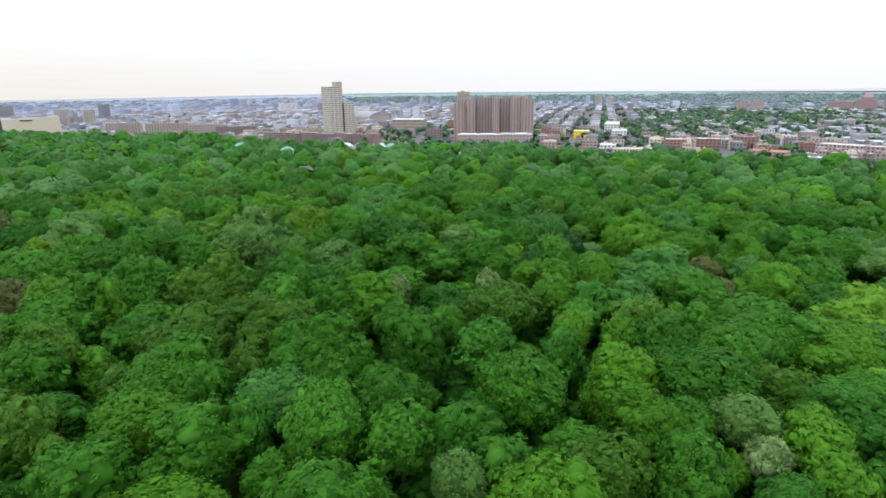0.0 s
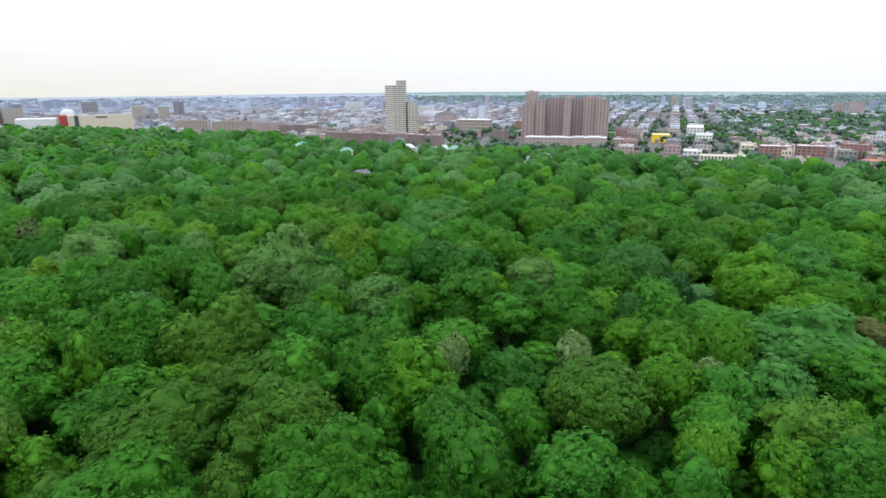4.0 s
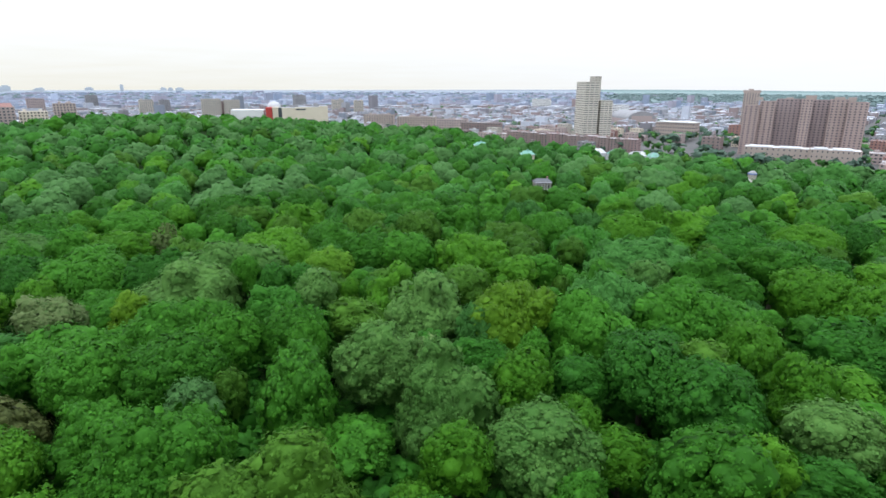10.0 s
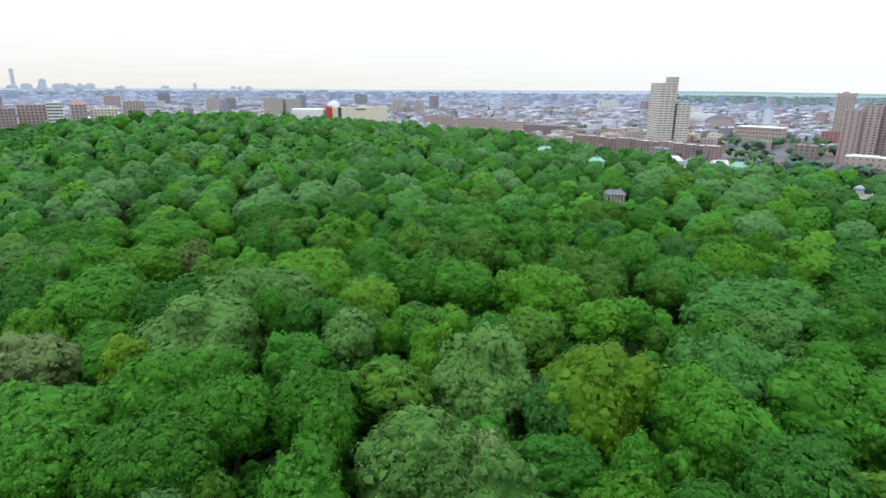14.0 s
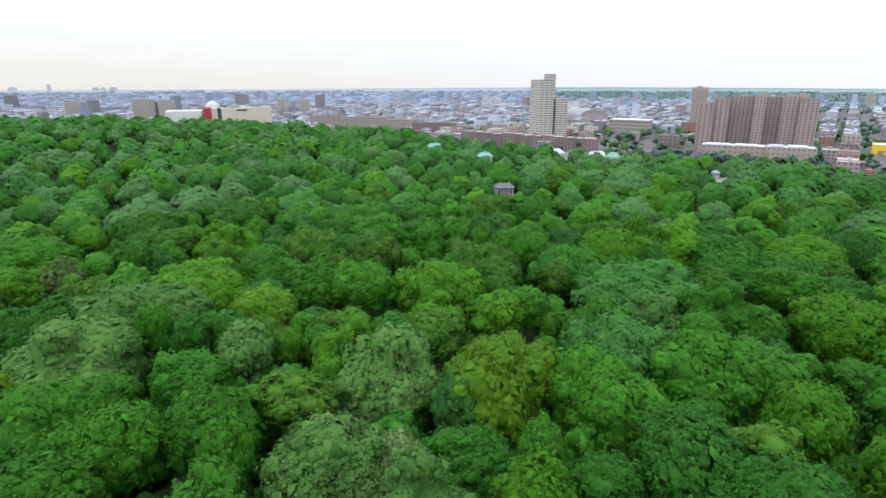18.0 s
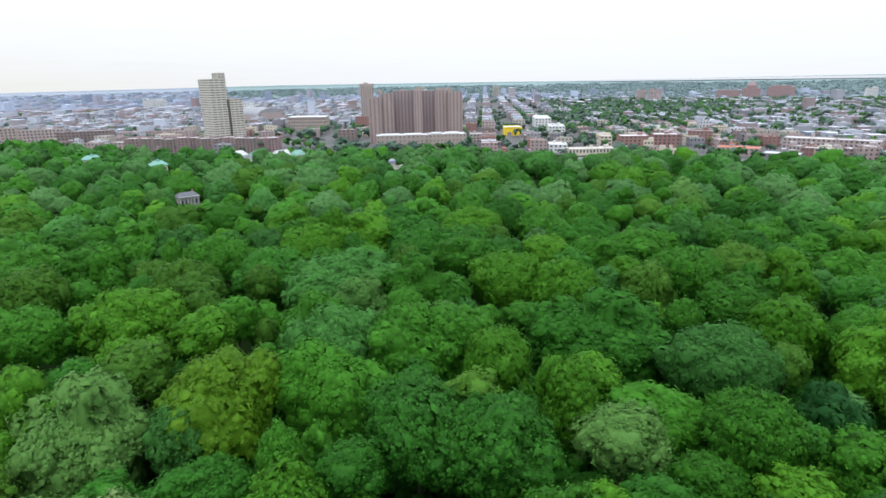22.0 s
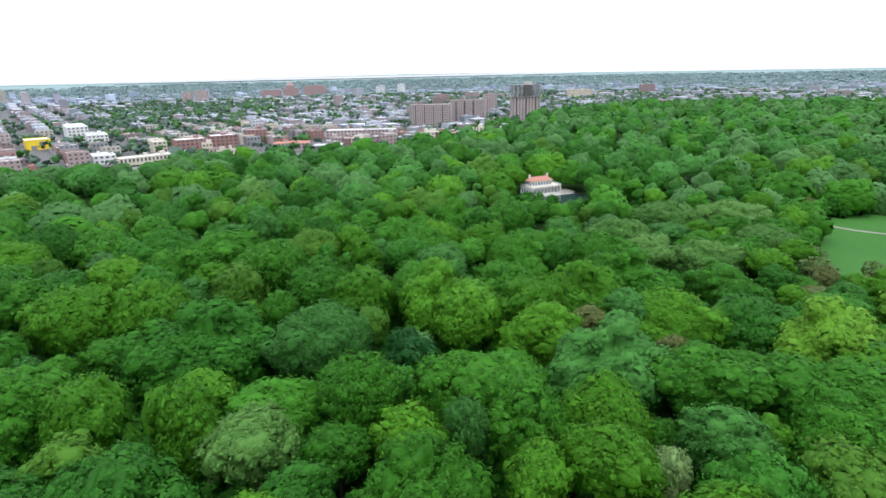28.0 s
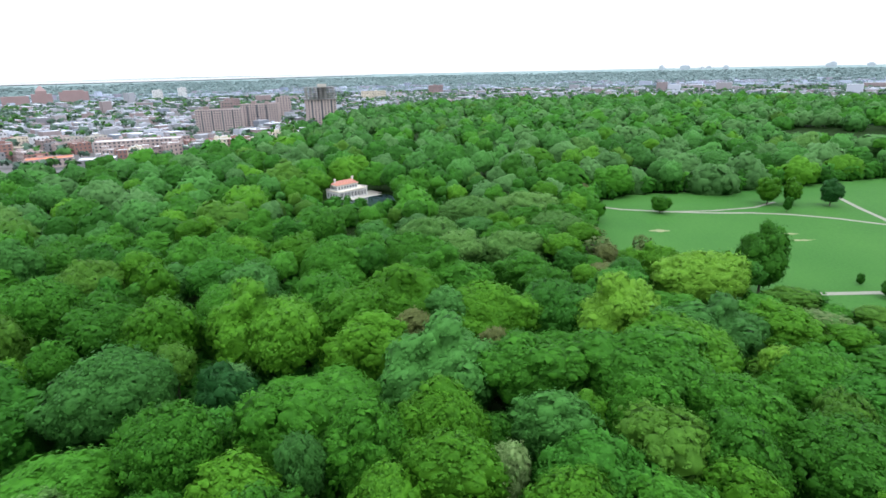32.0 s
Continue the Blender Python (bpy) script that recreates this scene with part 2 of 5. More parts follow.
def city_walls(name, colours, island=True):
    """Wall or roof colours that change from building to building."""
    m = mat(name, (0.3, 0.3, 0.3), (0.4, 0.4, 0.4), scale=0.05, fine=0.6, bump=0)
    n, l = m.node_tree.nodes, m.node_tree.links
    geo = n.new("ShaderNodeNewGeometry")
    ramp = n.new("ShaderNodeValToRGB")
    ramp.color_ramp.interpolation = "CONSTANT"
    while len(ramp.color_ramp.elements) < len(colours):
        ramp.color_ramp.elements.new(0.5)
    for i, c in enumerate(colours):
        ramp.color_ramp.elements[i].position = i / len(colours)
        ramp.color_ramp.elements[i].color = (*c, 1)
    l.new(geo.outputs["Random Per Island"], ramp.inputs[0])
    mixes = [q for q in n if q.bl_idname == "ShaderNodeMix"]
    soft = n.new("ShaderNodeMix")
    soft.data_type, soft.blend_type = "RGBA", "MULTIPLY"
    soft.inputs["Factor"].default_value = 0.8
    mixes[0].inputs["A"].default_value, mixes[0].inputs["B"].default_value = (0.75, 0.75, 0.75, 1), (1.1, 1.1, 1.1, 1)
    l.new(ramp.outputs[0], soft.inputs["A"])
    l.new(mixes[0].outputs["Result"], soft.inputs["B"])
    p = [q for q in n if q.bl_idname == "ShaderNodeBsdfPrincipled"][0]
    l.new(soft.outputs["Result"], p.inputs["Base Color"])
    return m


# mixed tones, leaned towards blue to carry the haze over the city
WALLS = city_walls("mixed_walls", [(0.265, 0.210, 0.205), (0.300, 0.308, 0.330), (0.205, 0.200, 0.220), (0.360, 0.380, 0.425), (0.270, 0.225, 0.225), (0.450, 0.480, 0.540), (0.200, 0.228, 0.270), (0.320, 0.300, 0.310)])
ROOFS = city_walls("mixed_roofs", [(0.464, 0.484, 0.528), (0.273, 0.280, 0.305), (0.532, 0.547, 0.588), (0.205, 0.210, 0.230), (0.375, 0.385, 0.424), (0.245, 0.238, 0.260), (0.464, 0.497, 0.565)])

# far walls and roofs: haze painted in as a paler, bluer palette
HAZE_WALLS = city_walls("haze_blued_walls", [(0.272, 0.302, 0.379), (0.363, 0.400, 0.490), (0.302, 0.292, 0.355), (0.444, 0.497, 0.612), (0.333, 0.324, 0.379), (0.242, 0.292, 0.379)])
HAZE_ROOFS = city_walls("haze_blued_roofs", [(0.334, 0.379, 0.464), (0.236, 0.268, 0.337), (0.430, 0.484, 0.582), (0.208, 0.246, 0.311), (0.291, 0.328, 0.396)])

# ---- plan ----
HOVER = Vector((-35.0, 133.5, 0))
U, V = Vector((0.2588, 0.9659, 0)), Vector((0.9659, -0.2588, 0))   # along the avenue, across it
AVENUE = Vector((169, 672, 0))


def at(az, dist):
    """The place at a bearing (degrees to the left of north) and distance from the place over which the flight stops."""
    return Vector((HOVER.x - math.sin(radians(az)) * dist, HOVER.y + math.cos(radians(az)) * dist, 0))


def bearing(x, y):
    return math.degrees(math.atan2(-(x - HOVER.x), y - HOVER.y)), math.hypot(x - HOVER.x, y - HOVER.y)


EDGE = [(-180, 190), (-125, 260), (-118, 1200), (-95, 1240), (-80, 1150), (-70, 1080), (-64, 930), (-59, 770), (-52, 600), (-45, 560), (-38, 560), (-30, 560), (-22, 530), (-16, 560), (-12, 590),
        (-4, 610), (3, 600), (8, 620), (16, 680), (22, 760), (30, 860), (36, 960), (45, 980), (55, 960), (66, 930), (74, 900), (80, 300), (120, 190), (180, 190)]


def park_edge(az):
    for (a, p), (b, q) in zip(EDGE, EDGE[1:]):
        if a <= az <= b:
            return p + (q - p) * (az - a) / (b - a)
    return 190


def ground(x, y):
    """Height of the ground: a wooded rise under the flight, a hill in the north-west, far land that climbs to the skyline."""
    z = 8.5 * math.exp(-((x + 45) ** 2 + (y - 140) ** 2) / (2 * 105 ** 2))
    z += 20 * math.exp(-((x + 747) ** 2 + (y - 650) ** 2) / (2 * 150 ** 2))
    d = math.hypot(x - HOVER.x, y - HOVER.y)
    s = min(max((d - 2300) / 2600, 0), 1)
    return z + 27 * s * s * (3 - 2 * s)


MEADOW = [(188, 146), (292, 150), (316, 134), (327, 112), (332, 92), (342, 68), (356, 52), (372, 22), (392, -8), (430, -70), (330, -120), (190, -110), (150, -30), (142, 36), (146, 84), (158, 112), (172, 134)]


def inside(x, y, poly):
    hit = False
    for (x1, y1), (x2, y2) in zip(poly, poly[1:] + poly[:1]):
        if (y1 > y) != (y2 > y) and x < (x2 - x1) * (y - y1) / (y2 - y1) + x1:
            hit = not hit
    return hit


# ---- mesh helpers ----
class Geo:
    """Gathers boxes and other simple forms for one mesh."""

    def __init__(self):
        self.v, self.f, self.m = [], [], []

    def add(self, verts, faces, slot=0):
        n = len(self.v)
        self.v += [tuple(p) for p in verts]
        self.f += [tuple(i + n for i in f) for f in faces]
        self.m += [slot] * len(faces)
        return self

    def box(self, x, y, z, sx, sy, sz, slot=0, top=None, turn=0.0, taper=1.0):
        """A box on z, centred on x, y; top: the slot of its upper face."""
        c, s = math.cos(turn), math.sin(turn)
        p = []
        for k, q in ((0, 1.0), (sz, taper)):
            for a, b in ((-1, -1), (1, -1), (1, 1), (-1, 1)):
                u, w = a * sx / 2 * q, b * sy / 2 * q
                p.append((x + c * u - s * w, y + s * u + c * w, z + k))
        n = len(self.v)
        self.add(p, [(0, 1, 5, 4), (1, 2, 6, 5), (2, 3, 7, 6), (3, 0, 4, 7), (4, 5, 6, 7), (3, 2, 1, 0)], slot)
        if top is not None:
            self.m[-2] = top
        return self

    def tube(self, a, b, ra, rb, sides=6, slot=0):
        a, b = Vector(a), Vector(b)
        q = (b - a).to_track_quat("Z", "Y")
        p = [a + q @ Vector((ra * math.cos(i * math.tau / sides), ra * math.sin(i * math.tau / sides), 0)) for i in range(sides)]
        p += [b + q @ Vector((rb * math.cos(i * math.tau / sides), rb * math.sin(i * math.tau / sides), 0)) for i in range(sides)]
        return self.add(p, [(i, (i + 1) % sides, sides + (i + 1) % sides, sides + i) for i in range(sides)] + [tuple(range(sides, 2 * sides)), tuple(range(sides - 1, -1, -1))], slot)

    def gable(self, x, y, z, sx, sy, rise, hip=0.0, slot=0, over=0.0):
        """A roof with its ridge along x; hip: how far the ridge is drawn in at both ends."""
        a, b = sx / 2 + over, sy / 2 + over
        p = [(x - a, y - b, z), (x + a, y - b, z), (x + a, y + b, z), (x - a, y + b, z), (x - a + hip, y, z + rise), (x + a - hip, y, z + rise)]
        return self.add(p, [(0, 1, 5, 4), (2, 3, 4, 5), (1, 2, 5), (3, 0, 4), (3, 2, 1, 0)], slot)

    def mesh(self, name, *materials):
        me = bpy.data.meshes.new(name)
        me.from_pydata(self.v, [], self.f)
        for m in materials:
            me.materials.append(m)
        if any(self.m):
            me.polygons.foreach_set("material_index", self.m)
        me.update()
        return me


def part(name, geo, materials, parent=None, label="", m=None):
    """Links a form, or a mesh that others share, as one object under its thing."""
    if isinstance(geo, Geo):
        geo = geo.mesh(name, *(materials if isinstance(materials, (list, tuple)) else (materials,)))
    ob = new(name, geo)
    ob.parent = parent
    if m is not None:
        ob.matrix_basis = m
    if label:
        ob["label"] = label
    return ob


def thing(name, place, turn, label, category, group=""):
    ob = new(name)
    ob.matrix_basis = Matrix.LocRotScale(Vector(place), Euler((0, 0, turn)), None)
    ob.empty_display_size = 0.5
    return tagged(ob, label, category, group)


def raw(name, verts, faces, face_out, *materials):
    """A mesh from arrays: verts (n, 3), faces (m, 3 or 4), and the way that each vertex faces."""
    me = bpy.data.meshes.new(name)
    verts, faces = np.asarray(verts, np.float32), np.asarray(faces, np.int32)
    k = faces.shape[1]
    me.vertices.add(len(verts))
    me.vertices.foreach_set("co", verts.ravel())
    me.loops.add(faces.size)
    me.loops.foreach_set("vertex_index", faces.ravel())
    me.polygons.add(len(faces))
    me.polygons.foreach_set("loop_start", np.arange(len(faces), dtype=np.int32) * k)
    for m in materials:
        me.materials.append(m)
    me.update(calc_edges=True)
    me.polygons.foreach_set("use_smooth", np.ones(len(faces), bool))
    me.attributes.new("custom_normal", "FLOAT_VECTOR", "POINT").data.foreach_set("vector", np.asarray(face_out, np.float32).ravel())
    return me


# ---- ground ----
rings = [0, 25, 50, 75, 100, 130, 160, 190, 220, 260, 300, 350, 400, 460, 520, 580, 640, 700, 780, 860, 950, 1050, 1200, 1400, 1700, 2000, 2300, 2600, 2900, 3200, 3500, 3800, 4100, 4400, 4650, 4900]
gg, SECT = Geo(), 144
for r in rings:
    for k in range(SECT if r else 1):
        p = at(k * 360 / SECT - 180, r)
        gg.v.append((p.x, p.y, ground(p.x, p.y)))
for i in range(len(rings) - 1):
    for k in range(SECT):
        k2 = (k + 1) % SECT
        a, b = 1 + (i - 1) * SECT, 1 + i * SECT
        gg.f.append((0, b + k2, b + k) if i == 0 else (a + k, a + k2, b + k2, b + k))
        az = (k + 0.5) * 360 / SECT - 180
        # from 2600 m out the ground takes the haze-tinted colours
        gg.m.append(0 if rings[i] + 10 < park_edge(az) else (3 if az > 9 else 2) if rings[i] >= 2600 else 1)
tagged(part("ground", gg, [FLOOR, SOIL, HAZE_WOODS, HAZE_LAND]), "wide ground of dark forest floor, grey city and haze-pale far land", "ground", kind="structure")

lg, step, idx = Geo(), 6.0, {}
for i in range(0, 52):
    for j in range(0, 50):
        x, y = 140 + i * step, -130 + j * step
        if inside(x + step / 2, y + step / 2, MEADOW):
            q = []
            for a, b in ((0, 0), (1, 0), (1, 1), (0, 1)):
                key = (i + a, j + b)
                if key not in idx:
                    px, py = 140 + key[0] * step, -130 + key[1] * step
                    idx[key] = len(lg.v)
                    lg.v.append((px, py, ground(px, py) + 0.45 + 0.25 * noise.noise((px * 0.02, py * 0.02, 3))))
                q.append(idx[key])
            lg.f.append(tuple(q))
            lg.m.append(0)
lawn = tagged(part("lawn", lg, GRASS), "open mown meadow of fresh green grass", "lawn", kind="structure")


def turf(x, y):
    """Height of the meadow's turf."""
    return ground(x, y) + 0.45 + 0.25 * noise.noise((x * 0.02, y * 0.02, 3))


def strip(name, points, width, material, lift, label):
    """A path of that width along points."""
    g = Geo()
    pts = [Vector((x, y, 0)) for x, y in points]
    fine = []
    for a, b in zip(pts, pts[1:]):
        n = max(1, int((b - a).length / 6))
        fine += [a + (b - a) * k / n for k in range(n)]
    fine.append(pts[-1])
    for k, p in enumerate(fine):
        d = (fine[min(k + 1, len(fine) - 1)] - fine[max(k - 1, 0)]).normalized()
        side = Vector((-d.y, d.x, 0)) * width / 2
        for q in (p - side, p + side):
            g.v.append((q.x, q.y, ground(q.x, q.y) + lift if lift > 0.3 else turf(q.x, q.y) + lift))
        if k:
            i = 2 * k
            g.f.append((i - 2, i, i + 1, i - 1))
            g.m.append(0)
    ob = tagged(part(name, g, material), label, name, kind="structure")
    return ob


strip("path", [(292, 156), (284, 148.4), (280.2, 135.4), (280, 112.8), (282.3, 90.8), (286.4, 71.8), (286.7, 53.8), (282.8, 35.2), (275, 17.3), (262, -10), (250, -60)], 2.5, PATHM, 0.06, "pale asphalt footpath across the meadow")
strip("path", [(280.6, 110), (287.3, 90.2), (299.7, 68.1), (316, 55)], 2.0, PATHM, 0.075, "pale asphalt footpath across the meadow")
strip("path", [(345, 21), (336.1, 19.8), (309.1, 17.4), (284.1, 14.1), (276, 14)], 2.6, PATHM, 0.09, "pale asphalt footpath across the meadow")
strip("path", [(158, 96), (167.3, 81.2), (171.2, 73.7), (174.9, 62.9), (178.9, 50.7), (184, 30), (190, -20)], 2.7, PATHM, 0.06, "pale asphalt footpath across the meadow")


def patch(x, y, rx, ry, turn):
    g = Geo()
    n = 22
    g.v.append((x, y, turf(x, y) + 0.05))
    for k in range(n):
        a = k * math.tau / n
        r = 0.8 + 0.8 * noise.noise((math.cos(a) * 2.2 + x, math.sin(a) * 2.2, 1))
        px, py = rx * r * math.cos(a), ry * r * math.sin(a)
        qx, qy = x + px * math.cos(turn) - py * math.sin(turn), y + px * math.sin(turn) + py * math.cos(turn)
        g.v.append((qx, qy, turf(qx, qy) + 0.04))
        g.f.append((0, 1 + k, 1 + (k + 1) % n))
        g.m.append(0)
    tagged(part("bare_patch", g, SAND), "worn patch of bare sandy ground in the grass", "bare ground", kind="structure")


patch(241.5, 118, 2.6, 5.6, 0.2)
patch(206, 119, 2.0, 3.2, 0.1)
patch(249, 63.5, 1.6, 4.5, 0.1)
patch(239, 60.4, 1.5, 5.0, 0.3)

# notable trees of the park: east, north, crown radius
BRIGHT_TREES = [(-101.5, 138.2, 7.9), (-48.6, 80.5, 7.9), (-19.3, 135.7, 10.7), (31.4, 156.7, 7.6), (33.5, 100.6, 9.9), (98.9, 167.6, 11), (88.7, 122.8, 13.2), (32.9, 90.3, 6.5), (34.8, 84.6, 6.2), (12.8, 65.2, 10.4), (62.2, 85.3, 8.2), (27.6, 119.5, 5.2), (-207.8, 238.3, 9.5), (-148.8, 253, 14.1), (-88, 229.1, 10.5), (-65.5, 258, 6.3), (-44.6, 195.5, 7), (-87.3, 277.2, 13.1), (-51, 376.3, 14.5), (-23.8, 349.6, 14.5), (12.9, 286.7, 11.8), (27.6, 273.4, 10.5), (-6.2, 232.3, 8), (2.6, 216.5, 8.8), (-6.4, 186.2, 5), (69.3, 206.7, 9.6), (44.1, 162.1, 8.8), (101.8, 191.8, 11.9), (72.6, 188.2, 8.2), (123.7, 256.4, 7.3)]
BRIGHT_TREES_A = [(63.3, 235.8, 9.1), (20.7, 361, 13.2), (27.3, 140.4, 6.9), (38.7, 119.1, 6.2), (116.5, 96.1, 8.2), (74.2, 218.1, 12.8), (84.5, 198, 8.4), (128.3, 240.4, 8.8)]
CONIFER_TREES = [(47, 205.3, 5.4), (311.5, 30.2, 8.1)]
DARK_TREES = [(-32.1, 82.3, 4.5), (-41.9, 149.4, 12.8), (37.2, 137.6, 10.5), (71.5, 93.3, 10.9), (0.6, 80.6, 3.3), (111.4, 150.5, 11.6), (-24.9, 210.8, 12.3), (-167.2, 321, 14.3), (-57.9, 313.3, 12.4), (-8.1, 346.6, 13.4), (-199.5, 196, 12.1), (21.5, 242.8, 14), (-14.1, 204.9, 11.6), (57.8, 326.4, 12.1), (-6.4, 326.8, 12.1)]
GREEN_TREES = [(-50.8, 95.1, 14), (-38.4, 76.6, 8.3), (-51, 69.6, 9.8), (-80.8, 100.8, 7.5), (-26.5, 106.9, 13), (-7.5, 114.2, 11), (-20.4, 82.6, 9.7), (-11.1, 89.8, 8.6), (-7.4, 79.7, 7), (-17.1, 63, 11.4), (-117.2, 163.6, 11), (-84.8, 150.9, 14.5), (-26.6, 141.5, 13.5), (50.4, 101.8, 12.4), (74.9, 129.2, 14.1), (13.1, 94.2, 10.6), (37.1, 75.4, 9.3), (47.5, 118.2, 10.2), (123.7, 185.6, 13.6), (69.5, 152.4, 9.5), (-13.1, 181.5, 12.1), (12.4, 174.4, 12.5), (-123.9, 185.5, 11.1), (-128.7, 169.5, 9.7), (-231.1, 312.1, 14.5), (-38.5, 230, 10.6), (-79.5, 175.3, 10.5), (-104, 171.1, 11.5), (-45.8, 206.7, 4.1)]
GREEN_TREES_A = [(-41.8, 258.7, 10.4), (-13, 283.2, 12.1), (-21, 247.3, 12.1), (-186.2, 210.7, 14.5), (-105.5, 186.5, 8.8), (-95.7, 195.1, 9.8), (-121.5, 267.6, 9.4), (-144.6, 275.7, 11.4), (-136, 338.2, 14.5), (-211.7, 345.8, 14.2), (-236.7, 264.2, 14.5), (-264.8, 242.4, 14.5), (-108.3, 364.7, 13.8), (-77.1, 335.2, 11.8), (-107.1, 269.6, 9.1), (-12.5, 248, 11.4), (26.3, 199.8, 9.8), (36, 186.6, 10.7), (35.4, 171.7, 9.5), (79.8, 229, 11.1), (61.9, 250.3, 8), (143.6, 205.1, 10), (266.3, 246, 14.5), (124.2, 224.5, 11.4), (92.9, 210.3, 8.7), (67.3, 279.9, 11.1), (67.4, 308.9, 13.6), (48.6, 348.6, 13), (116.6, 271, 10.5), (156.1, 270.9, 10.8)]
GREEN_TREES_B = [(81.9, 98.5, 9.8), (62, 114.8, 10.9), (30.8, 127.9, 7.2), (60.7, 130, 9), (139.1, 164.1, 9), (276.1, 116.6, 6.5), (136.5, 219.4, 10.6), (114.8, 257.1, 9.8)]
LIME_TREES = [(-123.1, 246.1, 6.6), (106.5, 136.1, 12), (143.6, 112.3, 13.9), (87.4, 104, 4)]
BARE_TREES = [(-197.2, 246.7, 6.2), (175.4, 143.1, 5.9), (169.7, 127.7, 4.7)]
OLIVE_TREES = [(-55.5, 113, 11.3), (-67.5, 80.6, 5.7), (-36.2, 117.1, 11), (-65, 152.5, 14.5), (13.8, 133.8, 12), (23.8, 73.7, 7.4), (-75.4, 243.1, 6.5), (-15.7, 214.8, 7.9), (-87.8, 205.8, 7.9), (-78.6, 304.1, 10.2), (47.4, 128.1, 11.3), (65.6, 99.1, 8.8)]
BLOSSOM_TREES = [(-163.3, 183.7, 8.2), (124.8, 85.1, 6.5)]
RUSSET_TREES = [(-119, 147.9, 9.7), (81.7, 161.5, 3.4), (85.9, 182.5, 4.4), (150.7, 139.1, 6.4)]
SILVER_TREES = [(-149.9, 233.1, 14.5), (51.6, 88.9, 6.3), (1.3, 69.8, 3.8), (-141.5, 205.9, 14.1), (-109.6, 221.3, 5.8), (-78.2, 223.2, 12), (-73.5, 193, 12), (-56.4, 187.9, 12.6), (-30.2, 277.1, 8.5), (-239.2, 216.8, 14.5), (4.5, 200.9, 7.9), (169.7, 207.7, 12.3), (211, 201.3, 14), (231.9, 179.2, 14.5), (198.4, 161, 11.8), (162.6, 174, 11.2), (153, 190.2, 8.9)]
TEAL_TREES = [(-62.1, 216.5, 5.7), (-34.4, 293, 14.5), (-37.1, 251.7, 10.9), (38.7, 224.5, 10.2), (27.8, 178, 4.4), (96.8, 177.4, 5.2), (67.2, 168.6, 13.2), (48.8, 144.9, 7.1), (111, 110.9, 11.6), (102.1, 122, 8.7), (94, 233.7, 9.1)]
BLOSSOM_WHITE_TREES = [(-13.5, 149.5, 2.4), (12, 154, 3.6), (51.8, 81, 3.8), (-64.8, 198.5, 5.2), (37.7, 150.1, 3.7)]
GOLDEN_TREES = [(-58.2, 228.8, 12.4), (-141.5, 189.9, 4.7)]
NOTABLE = [("bright", BRIGHT_TREES), ("bright", BRIGHT_TREES_A), ("conifer", CONIFER_TREES), ("dark", DARK_TREES), ("green", GREEN_TREES), ("green", GREEN_TREES_A), ("green", GREEN_TREES_B), ("lime", LIME_TREES), ("bare", BARE_TREES), ("olive", OLIVE_TREES), ("blossom", BLOSSOM_TREES), ("russet", RUSSET_TREES), ("silver", SILVER_TREES), ("teal", TEAL_TREES), ("white", BLOSSOM_WHITE_TREES), ("golden", GOLDEN_TREES)]

# ---- trees ----
rng = np.random.default_rng(7)


def fib(n, low):
    """Points spread over a sphere, from its top down to the height low."""
    k = np.arange(n) + 0.5
    z = 1 - k / n * (1 - low)
    a = k * 2.399963
    s = np.sqrt(1 - z * z)
    return np.stack([s * np.cos(a), s * np.sin(a), z], 1)


DOME = [(0.0, 1.0, 0.0), (0.72, 0.62, 0.0), (1.28, -0.40, 0.5)]


